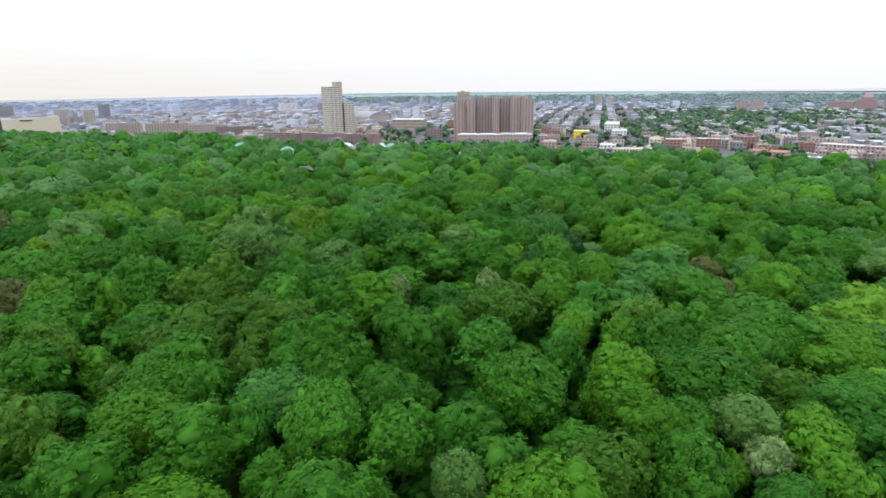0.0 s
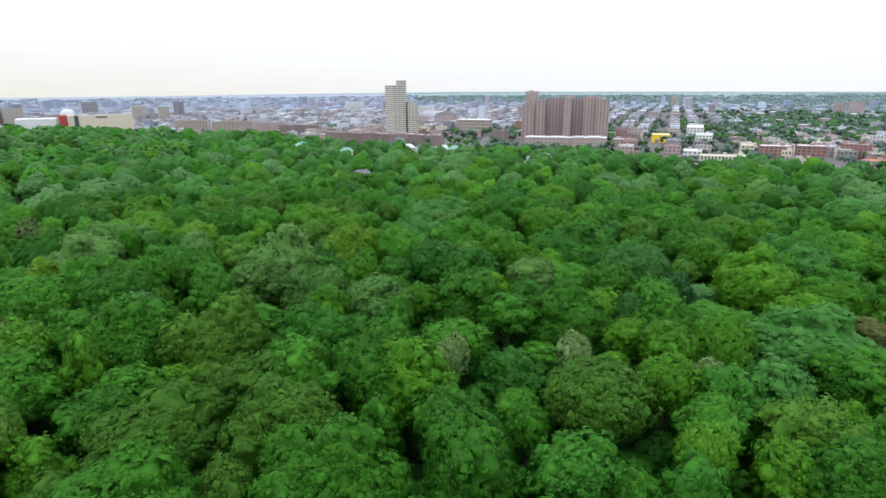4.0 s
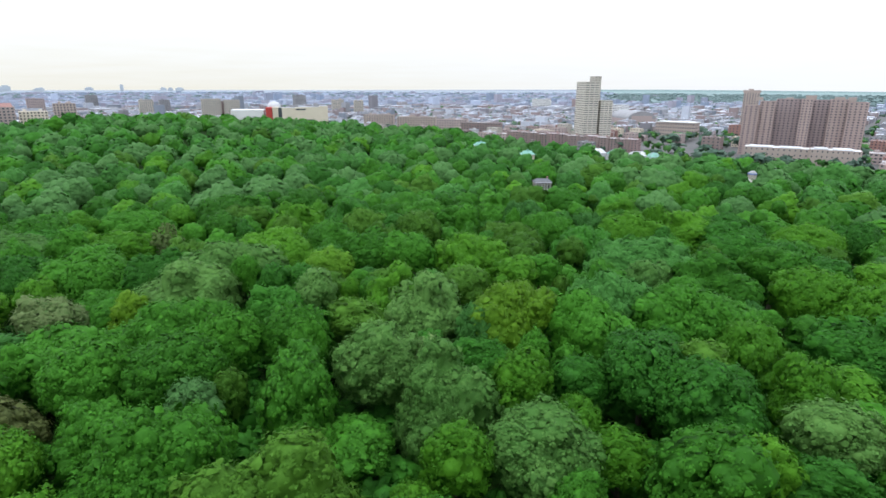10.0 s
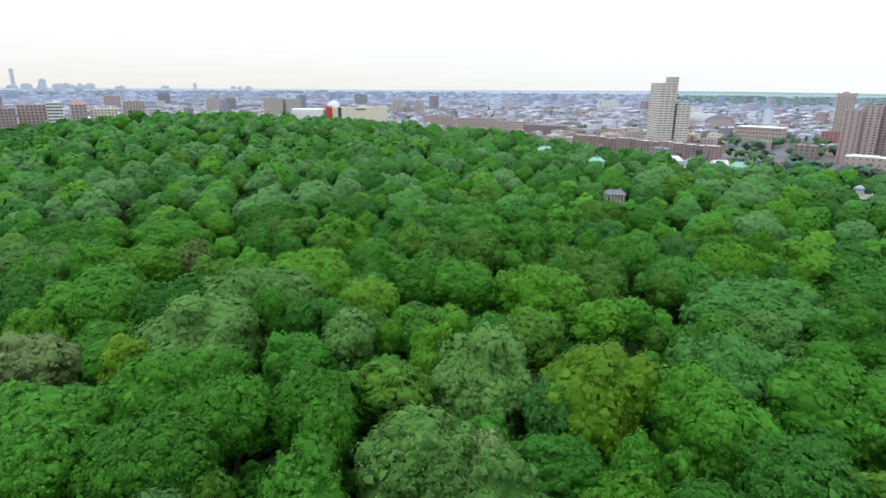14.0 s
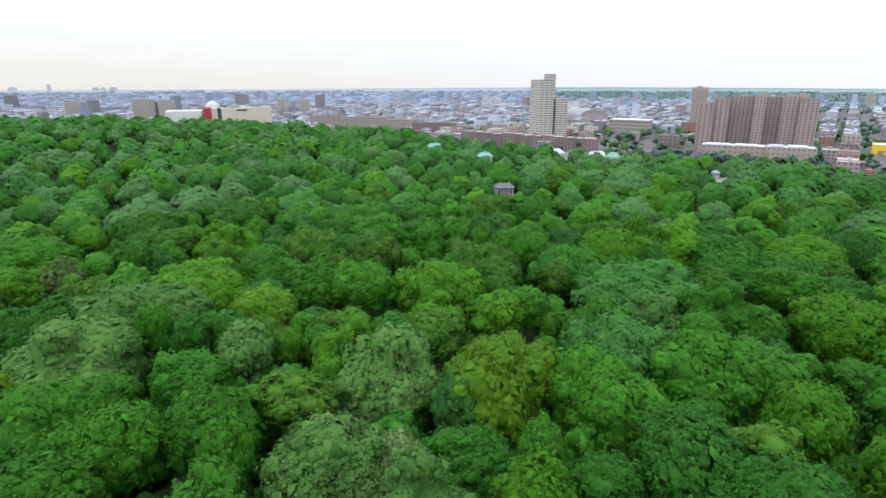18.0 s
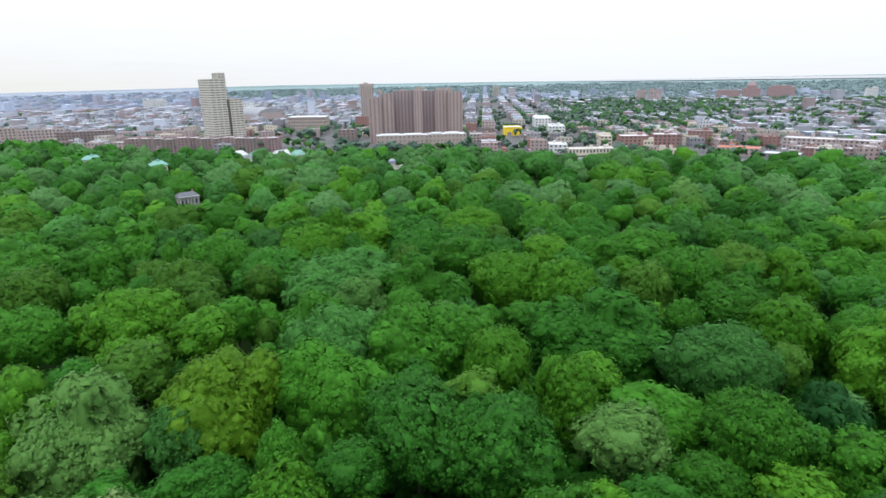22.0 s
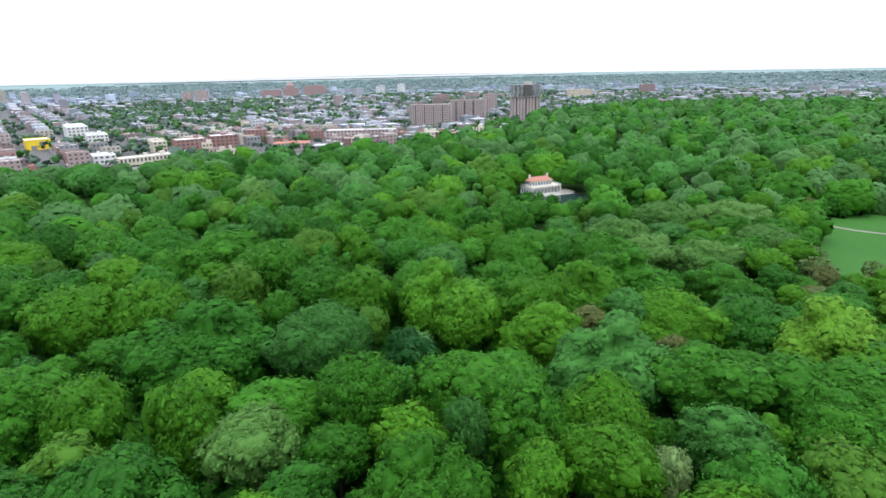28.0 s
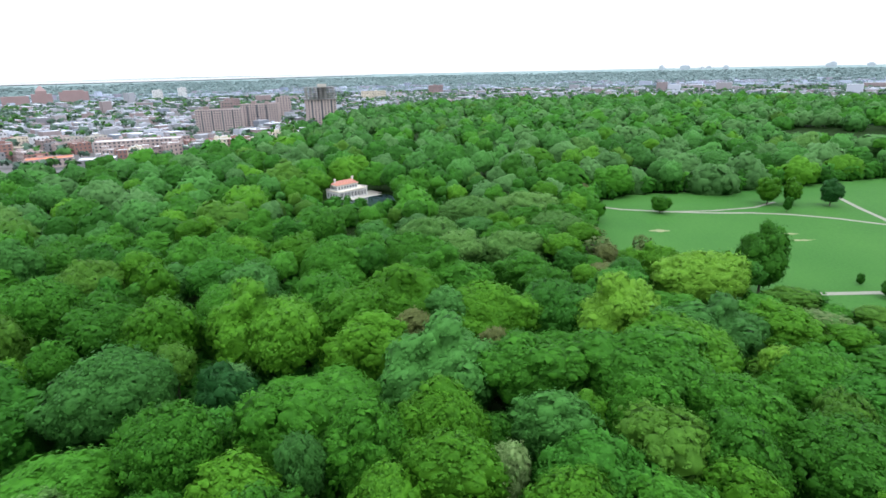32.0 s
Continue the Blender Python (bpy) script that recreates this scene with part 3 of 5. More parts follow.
def crown_arrays(R, H, base, tufts, size, each, leaf, seed, low=-0.6, form="round", boughs=8, core=(16, 9), wild=0.33, middle=0.70, fine=True, even=0.5, lift=0.55, tall=1.0, lobe=(0.32, 0.42), clumps=0, stray=(0.46, 0.66), crisp=0.0):
    """A crown: boughs that bulge from a middle, clad in tufts of small leaves. Its middle is at the height base."""
    g = np.random.default_rng(seed)
    b = fib(boughs, -0.2) + g.normal(0, 0.2, (boughs, 3))
    b = b / np.linalg.norm(b, axis=1)[:, None] * g.uniform(*stray, boughs)[:, None]
    b_r = g.uniform(*lobe, boughs)
    b, b_r = np.concatenate([np.zeros((1, 3)), b]), np.concatenate([[middle], b_r])

    def surface(d):
        """Where the crown's skin lies in the directions d, and which way it faces."""
        if form == "cone":
            up = np.clip((d[:, 2] + 0.6) / 1.6, 0, 1)
            flat = d[:, :2] / np.maximum(np.linalg.norm(d[:, :2], axis=1), 0.25)[:, None]
            w = (1.03 - up)[:, None] * R * (1 + 0.12 * np.sin(up * 34))[:, None]
            return np.concatenate([flat * w, (up[:, None] * 1.95 - 0.95) * H], 1), d
        along = d @ b.T
        root = along ** 2 - (b ** 2).sum(1) + b_r ** 2
        reach = np.where(root > 0, along + np.sqrt(np.maximum(root, 0)), 0)
        which = reach.argmax(1)
        p = d * reach.max(1)[:, None]
        n = (p - b[which]) / np.array([R, R, H])
        return p * np.array([R, R, H]), n / np.linalg.norm(n, axis=1)[:, None]

    d = fib(tufts, low) + g.normal(0, 0.9 / math.sqrt(tufts), (tufts, 3))
    d /= np.linalg.norm(d, axis=1)[:, None]
    p, n = surface(d)
    skin = n if form == "cone" else 0.45 * n + 0.75 * p / np.array([R * R, R * R, H * H]) * R
    if clumps:                                  # the foliage gathers in clumps, with dips between them
        def clumped(count, bulge, turn):
            hub = fib(count, low) + g.normal(0, 1.1 / math.sqrt(count), (count, 3))
            hub = surface(hub / np.linalg.norm(hub, axis=1)[:, None])[0]
            wide = math.sqrt(2.6 * R * (R + H) / count)
            swell = g.uniform(0.5, 1.3, count)

            def gather(p, n):
                gap = np.linalg.norm(p[:, None] - hub[None], axis=2)
                mine = gap.argmin(1)
                off = np.clip(gap.min(1) / wide, 0, 1)
                q = p + n * (wide * bulge * (0.5 - off * off) * swell[mine])[:, None]
                n = n + turn * (p - hub[mine]) / wide
                return q, n / np.linalg.norm(n, axis=1)[:, None]
            return gather

        gather = clumped(clumps, 0.95, 1.1)
        p, n = gather(p, n)
        broad = skin / np.linalg.norm(skin, axis=1)[:, None]
        skin = 0.52 * broad + 0.52 * n
        if crisp:
            p, small_n = clumped(int(clumps * 3.2), 1.6 * crisp, 2.4)(p, n)
            skin = (1 - crisp) * skin + crisp * (0.30 * broad + 0.34 * n + 0.48 * small_n)
    s = size * g.uniform(1 - even, 1 + even, tufts)
    up = 0.75 * n + np.array([0, 0, lift]) + g.normal(0, 0.22, (tufts, 3))
    up /= np.linalg.norm(up, axis=1)[:, None]
    u = np.cross(up, g.normal(0, 1, (tufts, 3)))
    u /= np.linalg.norm(u, axis=1)[:, None]
    v = np.cross(up, u)
    p = p + up * (size * g.uniform(-0.28, 0.20, tufts))[:, None]
    # each tuft: a small uneven dome of foliage
    rings = DOME if fine else DOME[:1] + DOME[2:]
    verts = [p + up * (s * g.uniform(0.55 - 0.35 * even, 0.55 + 0.6 * even, tufts))[:, None]]
    for k, (rad, high, shift) in enumerate(rings[1:]):
        for q in range(5):
            a = (q + shift) * math.tau / 5 + g.normal(0, 0.16, tufts)
            w = s * rad * g.uniform(1 - 0.9 * even, 1 + 0.9 * even, tufts)
            verts.append(p + u * (w * np.cos(a))[:, None] + v * (w * np.sin(a))[:, None] + up * (s * (high + g.normal(0, 0.16, tufts)))[:, None])
    per = len(verts)
    dome = np.stack(verts, 1).reshape(-1, 3)
    dome_n = 0.42 * (dome - (p - 0.4 * s[:, None] * up).repeat(per, 0)) / s.repeat(per)[:, None] + 0.8 * skin.repeat(per, 0)
    f = [(0, 1 + q, 1 + (q + 1) % 5) for q in range(5)]
    if fine:
        for q in range(5):
            a0, a1, b0, b1 = 1 + q, 1 + (q + 1) % 5, 6 + q, 6 + (q + 1) % 5
            f += [(a0, b0, a1), (a1, b0, b1)]
    dome_f = (np.arange(tufts)[:, None, None] * per + np.array(f)[None]).reshape(-1, 3)
    # loose leaves round it
    k = tufts * each
    p, n, ls = p.repeat(each, 0), up.repeat(each, 0), s.repeat(each)
    o = g.normal(0, 1, (k, 3)) + 0.7 * n
    o /= np.linalg.norm(o, axis=1)[:, None]
    q = p + o * (ls * g.uniform(0.8, 1.75, k))[:, None]
    if tall > 1:
        q += n * (ls * (tall - 1) * np.clip((o * n).sum(1), 0, 1) * g.uniform(0, 1, k))[:, None]
    m = 0.25 * o + 0.9 * skin.repeat(each, 0) + np.array([0, 0, 0.25]) + g.normal(0, 0.7 * wild, (k, 3))
    soft = 0.60 * o + 0.75 * skin.repeat(each, 0) + g.normal(0, 0.20 + 0.16 * crisp, (k, 3))
    m /= np.linalg.norm(m, axis=1)[:, None]
    u = np.cross(m, g.normal(0, 1, (k, 3)))
    u /= np.linalg.norm(u, axis=1)[:, None]
    v = np.cross(m, u)
    ls = (leaf * g.uniform(0.6, 1.4, k))[:, None]
    tri = np.concatenate([dome, np.stack([q + u * ls, q - u * ls * 0.5 + v * ls * 0.8, q - u * ls * 0.5 - v * ls * 0.8], 1).reshape(-1, 3)])
    tri_f = np.concatenate([dome_f, np.arange(3 * k).reshape(-1, 3) + len(dome)])
    c, r = core
    az, el = np.meshgrid(np.arange(c) * math.tau / c, np.linspace(math.asin(max(low, -0.8)), 0.4999 * math.pi, r))
    e = np.stack([np.cos(el) * np.cos(az), np.cos(el) * np.sin(az), np.sin(el)], -1).reshape(-1, 3)
    body, body_n = surface(e)
    if clumps:
        body, body_n = gather(body, body_n)
        body = body - body_n * (0.45 + 0.4 * crisp) * size
    else:
        body = body * (1 - 0.55 * size / R)
    grid = np.arange(c * r).reshape(r, c)
    a, bb, cc, dd = grid[:-1].ravel(), np.roll(grid[:-1], -1, 1).ravel(), np.roll(grid[1:], -1, 1).ravel(), grid[1:].ravel()
    body_f = np.concatenate([np.stack([a, bb, cc], 1), np.stack([a, cc, dd], 1)])
    face = np.concatenate([dome_n, soft.repeat(3, 0), body_n])
    face /= np.linalg.norm(face, axis=1)[:, None]
    return np.concatenate([tri, body]) + np.array([0, 0, base]), np.concatenate([tri_f, body_f + len(tri)]), face


def trunk_mesh(height, reach, thick, limbs, seed, twigs=0):
    g, r = Geo(), random.Random(seed)
    top = Vector((r.uniform(-0.4, 0.4), r.uniform(-0.4, 0.4), height * 0.62))
    g.tube((0, 0, -1.5), (0, 0, 0.8), thick * 1.5, thick * 1.05, 8)
    g.tube((0, 0, 0.8), top, thick * 1.05, thick * 0.6, 8)
    for k in range(limbs):
        a = k * 2.4 + r.uniform(-0.4, 0.4)
        s = Vector((0, 0, height * r.uniform(0.3, 0.58)))
        mid = s + Vector((math.cos(a) * reach * 0.4, math.sin(a) * reach * 0.4, height * 0.14))
        end = s + Vector((math.cos(a) * reach * 0.55, math.sin(a) * reach * 0.55, height * r.uniform(0.16, 0.25)))
        g.tube(s, mid, thick * 0.45, thick * 0.3, 5)
        g.tube(mid, end, thick * 0.3, thick * 0.1, 5)
        for q in range(twigs):
            b = a + r.uniform(-1, 1)
            g.tube(mid.lerp(end, r.uniform(0.2, 0.9)), end + Vector((math.cos(b) * reach * 0.3, math.sin(b) * reach * 0.3, r.uniform(0, height * 0.2))), thick * 0.12, thick * 0.03, 4)
    return g.mesh("trunk", BARK)


HEIGHT = 23.0
# crown radius: crown meshes for trees near the flight and for those farther off, a trunk
MODELS = {}
# height of the crown, its boughs, and how far its middle and the boughs swell
FORMS = [(1.00, 9, 0.76, (0.34, 0.44)), (0.82, 14, 0.80, (0.27, 0.36)), (1.20, 8, 0.68, (0.32, 0.42)), (0.92, 6, 0.74, (0.36, 0.48)), (1.08, 16, 0.72, (0.25, 0.34))]
for R, near, mid in ((5.5, 540, 300), (8.5, 1080, 600), (12.0, 1850, 1040)):
    H = 0.74 * R + 3.0
    MODELS[R] = dict(
        near=[raw("crown", *crown_arrays(R, H * q, HEIGHT - H * q, near, 0.46, 11, 0.24, int(R * 10) + s, boughs=b, middle=mid_r, lobe=lobe, low=-0.5, lift=0.30, tall=1.6, core=(44, 18), fine=False, clumps=int(R * R * 0.85), stray=(0.46, 0.74), crisp=1.0), BARK) for s, (q, b, mid_r, lobe) in enumerate(FORMS)],
        mid=[raw("crown", *crown_arrays(R, H * q, HEIGHT - H * q, mid, 0.60, 7, 0.31, int(R * 10) + 5 + s, core=(30, 13), boughs=b, wild=0.25, middle=mid_r, lobe=lobe, low=-0.5, lift=0.30, tall=1.5, fine=False, clumps=int(R * R * 0.7), stray=(0.46, 0.72), crisp=0.3), BARK) for s, (q, b, mid_r, lobe) in enumerate(FORMS[:4])],
        trunk=trunk_mesh(HEIGHT, R, 0.32 + 0.035 * R, 5, int(R)))
CONE = dict(near=[raw("crown", *crown_arrays(4.2, 9.0, 11.5, 300, 0.6, 14, 0.24, 77, form="cone", low=-0.6), BARK)], trunk=trunk_mesh(20, 1.5, 0.3, 0, 5))
SPARSE = dict(near=[raw("crown", *crown_arrays(5.5, 6.5, 13.5, 90, 0.45, 12, 0.15, 78, core=(3, 2), boughs=5), BARK)], trunk=trunk_mesh(20, 5.5, 0.4, 9, 6, twigs=6))
FULL = dict(near=[raw("crown", *crown_arrays(8.0, 11.6, 11.8, 620, 0.80, 18, 0.26, 80 + s, low=-0.93, boughs=13, middle=0.58, core=(20, 14), fine=False, clumps=70, lobe=(0.24, 0.40), stray=(0.45, 0.80), lift=0.3), BARK) for s in range(3)], trunk=trunk_mesh(16, 3, 0.45, 3, 8))

WORDS = {
    "street": ("street tree with a dull green crown", "street trees"),
    "green": ("broad park tree with a rounded mid-green crown", "mid-green trees of the park"),
    "bright": ("broad park tree with a fresh bright-green crown", "bright-green trees of the park"),
    "dark": ("park tree with a dense dark-green crown", "dark-green trees of the park"),
    "olive": ("park tree with a dull olive-green crown", "olive-green trees of the park"),
    "silver": ("broad park tree with a grey-green silvery crown", "silvery trees of the park"),
    "teal": ("park tree with a cool blue-green crown", "blue-green trees of the park"),
    "haze_green": ("park tree with a pale cool haze-tinted green crown", "pale cool-green trees of the park"),
    "golden": ("broad park tree with a golden-green crown", "golden trees of the park"),
    "lime": ("park tree with a vivid yellow-green crown", "yellow-green trees of the park"),
    "russet": ("park tree with a brownish red crown", "reddish trees of the park"),
    "blossom": ("park tree with pale brownish blossom", "blossoming trees of the park"),
    "white": ("park tree covered in white blossom", "white-blossoming trees of the park"),
    "conifer": ("dark conical evergreen tree among broadleaf trees", "evergreens of the park"),
    "bare": ("thin tree with bare branches at the meadow's edge", "bare trees of the park"),
}
SPECIES = dict(green="oak_tree", bright="maple_tree", dark="elm_tree", olive="walnut_tree", silver="linden_tree", teal="plane_tree", haze_green="ash_tree", golden="hickory_tree", lime="locust_tree", russet="beech_tree", blossom="chestnut_tree", white="cherry_tree", conifer="pine_tree", bare="birch_tree")
protos = {}


def plant(x, y, r, kind, near, height=None, spin=0.0, full=False):
    """A tree with a crown of that radius, on the ground."""
    if kind == "conifer" and not full:
        model, base_r, base_h, which = CONE, 4.2, 20.5, "near"
    elif full:
        model, base_r, base_h, which = FULL, 8.0, 23.4, "near"
    elif kind == "bare":
        model, base_r, base_h, which = SPARSE, 5.5, 20.0, "near"
    else:
        base_r = min(MODELS, key=lambda q: abs(math.log(q / r)))
        model, base_h, which = MODELS[base_r], HEIGHT, "near" if near else "mid"
    z = ground(x, y)
    high = height if height else base_h
    shape = int(abs(x * 7 + y * 13)) % len(model[which])
    oval = 1 + 0.16 * math.sin(x * 3.1 + y * 1.7)
    m = Matrix.LocRotScale(Vector((x, y, z)), Euler((0, 0, spin)), Vector((r / base_r * oval, r / base_r / oval, high / base_h)))
    key = (kind, base_r, which, shape, full)
    if key in protos:
        q = protos[key].scale
        return copy_thing(protos[key], m @ Matrix.Diagonal((1 / q.x, 1 / q.y, 1 / q.z, 1)))
    tree = thing(SPECIES[kind], (0, 0, 0), 0, WORDS[kind][0], "tree", WORDS[kind][1])
    part("trunk", model["trunk"], BARK, tree)
    crown = part("crown", model[which][shape], BARK, tree)
    crown.material_slots[0].link = "OBJECT"
    crown.material_slots[0].material = LEAF[kind]
    tree.matrix_basis = m
    protos[key] = tree
    return tree


# places kept free of trees: east, north, radius
CLEAR = [(282.5, 298, 11.5), (288, 284, 9), (272, 283, 12), (258, 276, 9), (384, 371, 12), (372, 364, 10), (-127, 515, 11), (-122, 496, 8), (5, 640, 12), (12, 628, 10), (20, 645, 14), (36, 640, 10)]
taken = {}


def free(x, y, r, squeeze):
    cx, cy = int(x // 30), int(y // 30)
    for i in (-1, 0, 1):
        for j in (-1, 0, 1):
            for a, b, q in taken.get((cx + i, cy + j), ()):
                if (a - x) ** 2 + (b - y) ** 2 < (squeeze * (q + r)) ** 2:
                    return False
    return True


def take(x, y, r):
    taken.setdefault((int(x // 30), int(y // 30)), []).append((x, y, r))


def off_path(x, y):
    """Distance from the line of flight."""
    t = min(max((y - 0) / 133.0, 0), 1)
    return math.hypot(x + 35 * t ** 2.4, y - 133 * t)


def shore(x, y, tall):
    """Trees stay low in the open clearings before the boathouse, the park house and the zoo."""
    az, d = bearing(x, y)
    for mid, half, near, far in ((-62.8, 3.2, 215, 341), (13.8, 1.1, 300, 386), (-5.9, 1.3, 430, 508), (-7.9, 0.8, 440, 508), (-107.0, 4.5, 560, 745)):
        if abs(az - mid) < half * 1.4 and near < d < far + 12:
            tall = min(tall, (75 - ground(x, y)) - 74 * d / far - 1.8 + max(0, abs(az - mid) - half) * 8)
    return tall


def stature(x, y):
    """Usual height of the trees: tall over the wooded rise, lower round the meadow and farther off."""
    az, d = bearing(x, y)
    h = 23.0 - 4.0 * min(max((d - 170) / 150, 0), 1) - 4.0 * min(max((d - 380) / 180, 0), 1) * min(max((az + 66) / 8, 0), 1)
    h -= 3.6 * min(max((d - 430) / 120, 0), 1) * min(max(0, 1.6 - abs(az + 20) / 32), 1)
    h += 5.0 * max(0, 1 - abs(az - 26) / 11) * min(max((d - 430) / 120, 0), 1)
    near_lawn = math.exp(-(((x - 160) / 70) ** 2 + ((y - 70) / 80) ** 2) / 2)
    return h - 10.0 * near_lawn


plant(-199, 249, 4.2, "bare", True, 25, 1.0)            # bare pale tree that stands out of the canopy
take(-199, 249, 4)
plant(165.5, 91.5, 8.2, "green", True, 24.5, 0.4, True)     # the lone tree at the meadow's near path
take(165.5, 91.5, 6)
for kind, trees in NOTABLE:
    for x, y, r in trees:
        if any(math.hypot(x - a, y - b) < q + 0.3 * r for a, b, q in CLEAR):
            continue
        on_lawn = inside(x, y, MEADOW)
        if off_path(x, y) < 95:
            r *= 0.78
        tall = stature(x, y) + 1.3 * noise.noise((x * 0.05, y * 0.05, 0)) + 0.35 * (r - 9)
        if on_lawn:
            tall = 26 if r > 10 else 15 if kind == "bare" else max(8, r * 1.55)
            r *= 0.68 if kind != "bare" else 1
        if kind == "lime" and r > 10:
            tall += 4.0
        if kind == "conifer":
            tall = 15 if on_lawn else 18
        if kind in ("white", "blossom", "russet"):
            tall -= 2.5
        tall = shore(x, y, tall)
        if tall < 3:
            continue
        plant(x, y, max(r, 3.4) * 1.04, kind, off_path(x, y) < 95, tall, x, (on_lawn and kind != "bare") or kind == "conifer")
        take(x, y, r)

for x, y, r, kind, tall in ((308.5, 60.5, 6.2, "bright", 15.5), (310.5, 48.5, 5.0, "bright", 15), (188.8, 127.9, 3.8, "bare", 13), (197.4, 151.9, 4.5, "bare", 14), (201, 146, 4.2, "bare", 12), (282, 156, 4.6, "russet", 13), (167, 140, 5.0, "russet", 14), (185, 56.4, 1.2, "dark", 4.5), (174, 52, 3.0, "dark", 7), (292.9, 54.5, 2.0, "dark", 9)):
    plant(x, y, r, kind, True, tall, x, kind in ("dark", "bright"))
    take(x, y, r)

KINDS = ["green", "bright", "dark", "olive", "silver", "teal", "golden", "blossom", "russet", "haze_green"]
SHARE = np.array([0.48, 0.18, 0.16, 0.09, 0.004, 0.07, 0.0, 0.0, 0.001, 0.02])
SHARE /= SHARE.sum()
far_woods, counted = {}, {}
for attempt in range(60000):
    az, dd = rng.uniform(-125, 84), math.sqrt(rng.uniform(0, 1)) * 1260
    if attempt % 3 == 0:
        dd *= 0.3
    p = at(az, dd)
    if attempt % 9 == 0:
        p = Vector((rng.uniform(-190, 170), rng.uniform(-70, 150), 0))
    x, y = p.x, p.y
    az, dd = bearing(x, y)
    if dd > park_edge(az) - 6 or inside(x, y, MEADOW):
        continue
    r = float(np.clip(rng.normal(8.8, 1.9), 4.6, 12.5))
    if off_path(x, y) < 150:
        r *= 0.84
    if dd < 330 and rng.uniform() < 0.25:
        r *= 0.62
    elif dd > 260:
        r *= 1.30
    if any(math.hypot(x - a, y - b) < q + 0.5 * r for a, b, q in CLEAR):
        continue
    if not free(x, y, r, 0.88 if off_path(x, y) < 150 else 0.86 if dd < 300 else 0.88):
        continue
    take(x, y, r)
    patchy = noise.noise((x * 0.012, y * 0.012, 5))
    # beyond 240 m the mix turns to blue and pale kinds, imitating haze
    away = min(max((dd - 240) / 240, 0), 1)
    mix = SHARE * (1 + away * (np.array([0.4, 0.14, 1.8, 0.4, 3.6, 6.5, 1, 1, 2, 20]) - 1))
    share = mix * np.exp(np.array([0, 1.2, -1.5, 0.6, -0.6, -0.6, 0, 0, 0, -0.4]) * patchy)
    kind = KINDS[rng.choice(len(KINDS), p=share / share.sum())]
    tall = stature(x, y) - 1.0 + 1.6 * noise.noise((x * 0.03, y * 0.03, 9)) + 0.45 * (r - 8) + rng.normal(0, 2.4 if dd < 330 else 1.7)
    near = off_path(x, y)
    tall = shore(x, y, tall - (3.2 if near < 150 else 0))
    if tall < 3:
        continue
    if near < 125 or (near < 255 and dd < 330 and counted.get(kind, 0) < 215):
        plant(x, y, r * 1.05, kind, near < 88, tall, rng.uniform(0, 6.28))
        counted[kind] = counted.get(kind, 0) + 1
    else:
        far_woods.setdefault((kind if kind in ("green", "bright", "dark", "olive", "silver", "teal", "haze_green") else "olive", dd < 540), []).append((x, y, r * 1.08, tall, rng.uniform(0, 6.28)))

LOW = {True: [crown_arrays(8, 8.0, 23 - 8.0, 210, 0.84, 1, 0.40, 300 + s, core=(20, 10), boughs=7 + s, middle=0.70 + 0.03 * s, low=-0.4, even=0.40, lift=0.25, tall=1.2, wild=0.3, fine=False) for s in range(6)], False: [crown_arrays(8, 8.0, 23 - 8.0, 70, 1.2, 1, 0.70, 400 + s, core=(14, 7), boughs=6 + s, middle=0.72 + 0.03 * s, low=-0.3, even=0.35, lift=0.25, wild=0.3, fine=False) for s in range(6)]}


def woods(name, kind, trees, models, label, material=None, crowns=False):
    """Many far trees as one mesh."""
    vs, fs, ns, tints, n = [], [], [], [], 0
    shade = np.random.default_rng(len(trees))
    for k, (x, y, r, tall, spin) in enumerate(trees):
        v, f, out = models[k % len(models)]
        c, s = math.cos(spin), math.sin(spin)
        wide = 1 + 0.18 * math.sin(x * 3.1 + y * 1.7)
        w = np.stack([(v[:, 0] * c - v[:, 1] * s) * r / 8 * wide + x, (v[:, 0] * s + v[:, 1] * c) * r / 8 / wide + y, (v[:, 2] - 23) * (r / 8 if crowns else tall / 23) + tall + ground(x, y)], 1)
        vs.append(w)
        tints.append(np.full(len(v), shade.uniform(-0.38, 0.34), np.float32))
        ns.append(np.stack([out[:, 0] * c - out[:, 1] * s, out[:, 0] * s + out[:, 1] * c, out[:, 2]], 1))
        fs.append(f + n)
        n += len(v)
    if vs:
        ob = new(name, raw(name, np.concatenate(vs), np.concatenate(fs), np.concatenate(ns), material or LEAF[kind]))
        ob.data.attributes.new("tree_tint", "FLOAT", "POINT").data.foreach_set("value", np.concatenate(tints))
        tagged(ob, label, "trees", kind="stuff")


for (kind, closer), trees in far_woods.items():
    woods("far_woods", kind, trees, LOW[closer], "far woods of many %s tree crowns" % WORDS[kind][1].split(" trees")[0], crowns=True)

# undergrowth along the meadow's edge and in the gaps between trees
SHRUB = [crown_arrays(8, 13, 10, 48, 1.5, 4, 0.50, 600 + s, core=(8, 4), low=-0.7, boughs=7, fine=False) for s in range(3)]
shrubs = []
for (x1, y1), (x2, y2) in zip(MEADOW, MEADOW[1:] + MEADOW[:1]):
    n = int(math.hypot(x2 - x1, y2 - y1) / 4.5)
    for k in range(n):
        x, y = x1 + (x2 - x1) * k / n, y1 + (y2 - y1) * k / n
        out = Vector((x - 250, y - 40, 0)).normalized()
        if x > 182 and y > -100:
            for q in (4, 9):
                shrubs.append((x + out.x * q + rng.uniform(-2, 2), y + out.y * q + rng.uniform(-2, 2), rng.uniform(3, 5.5), rng.uniform(6, 14), rng.uniform(0, 6)))
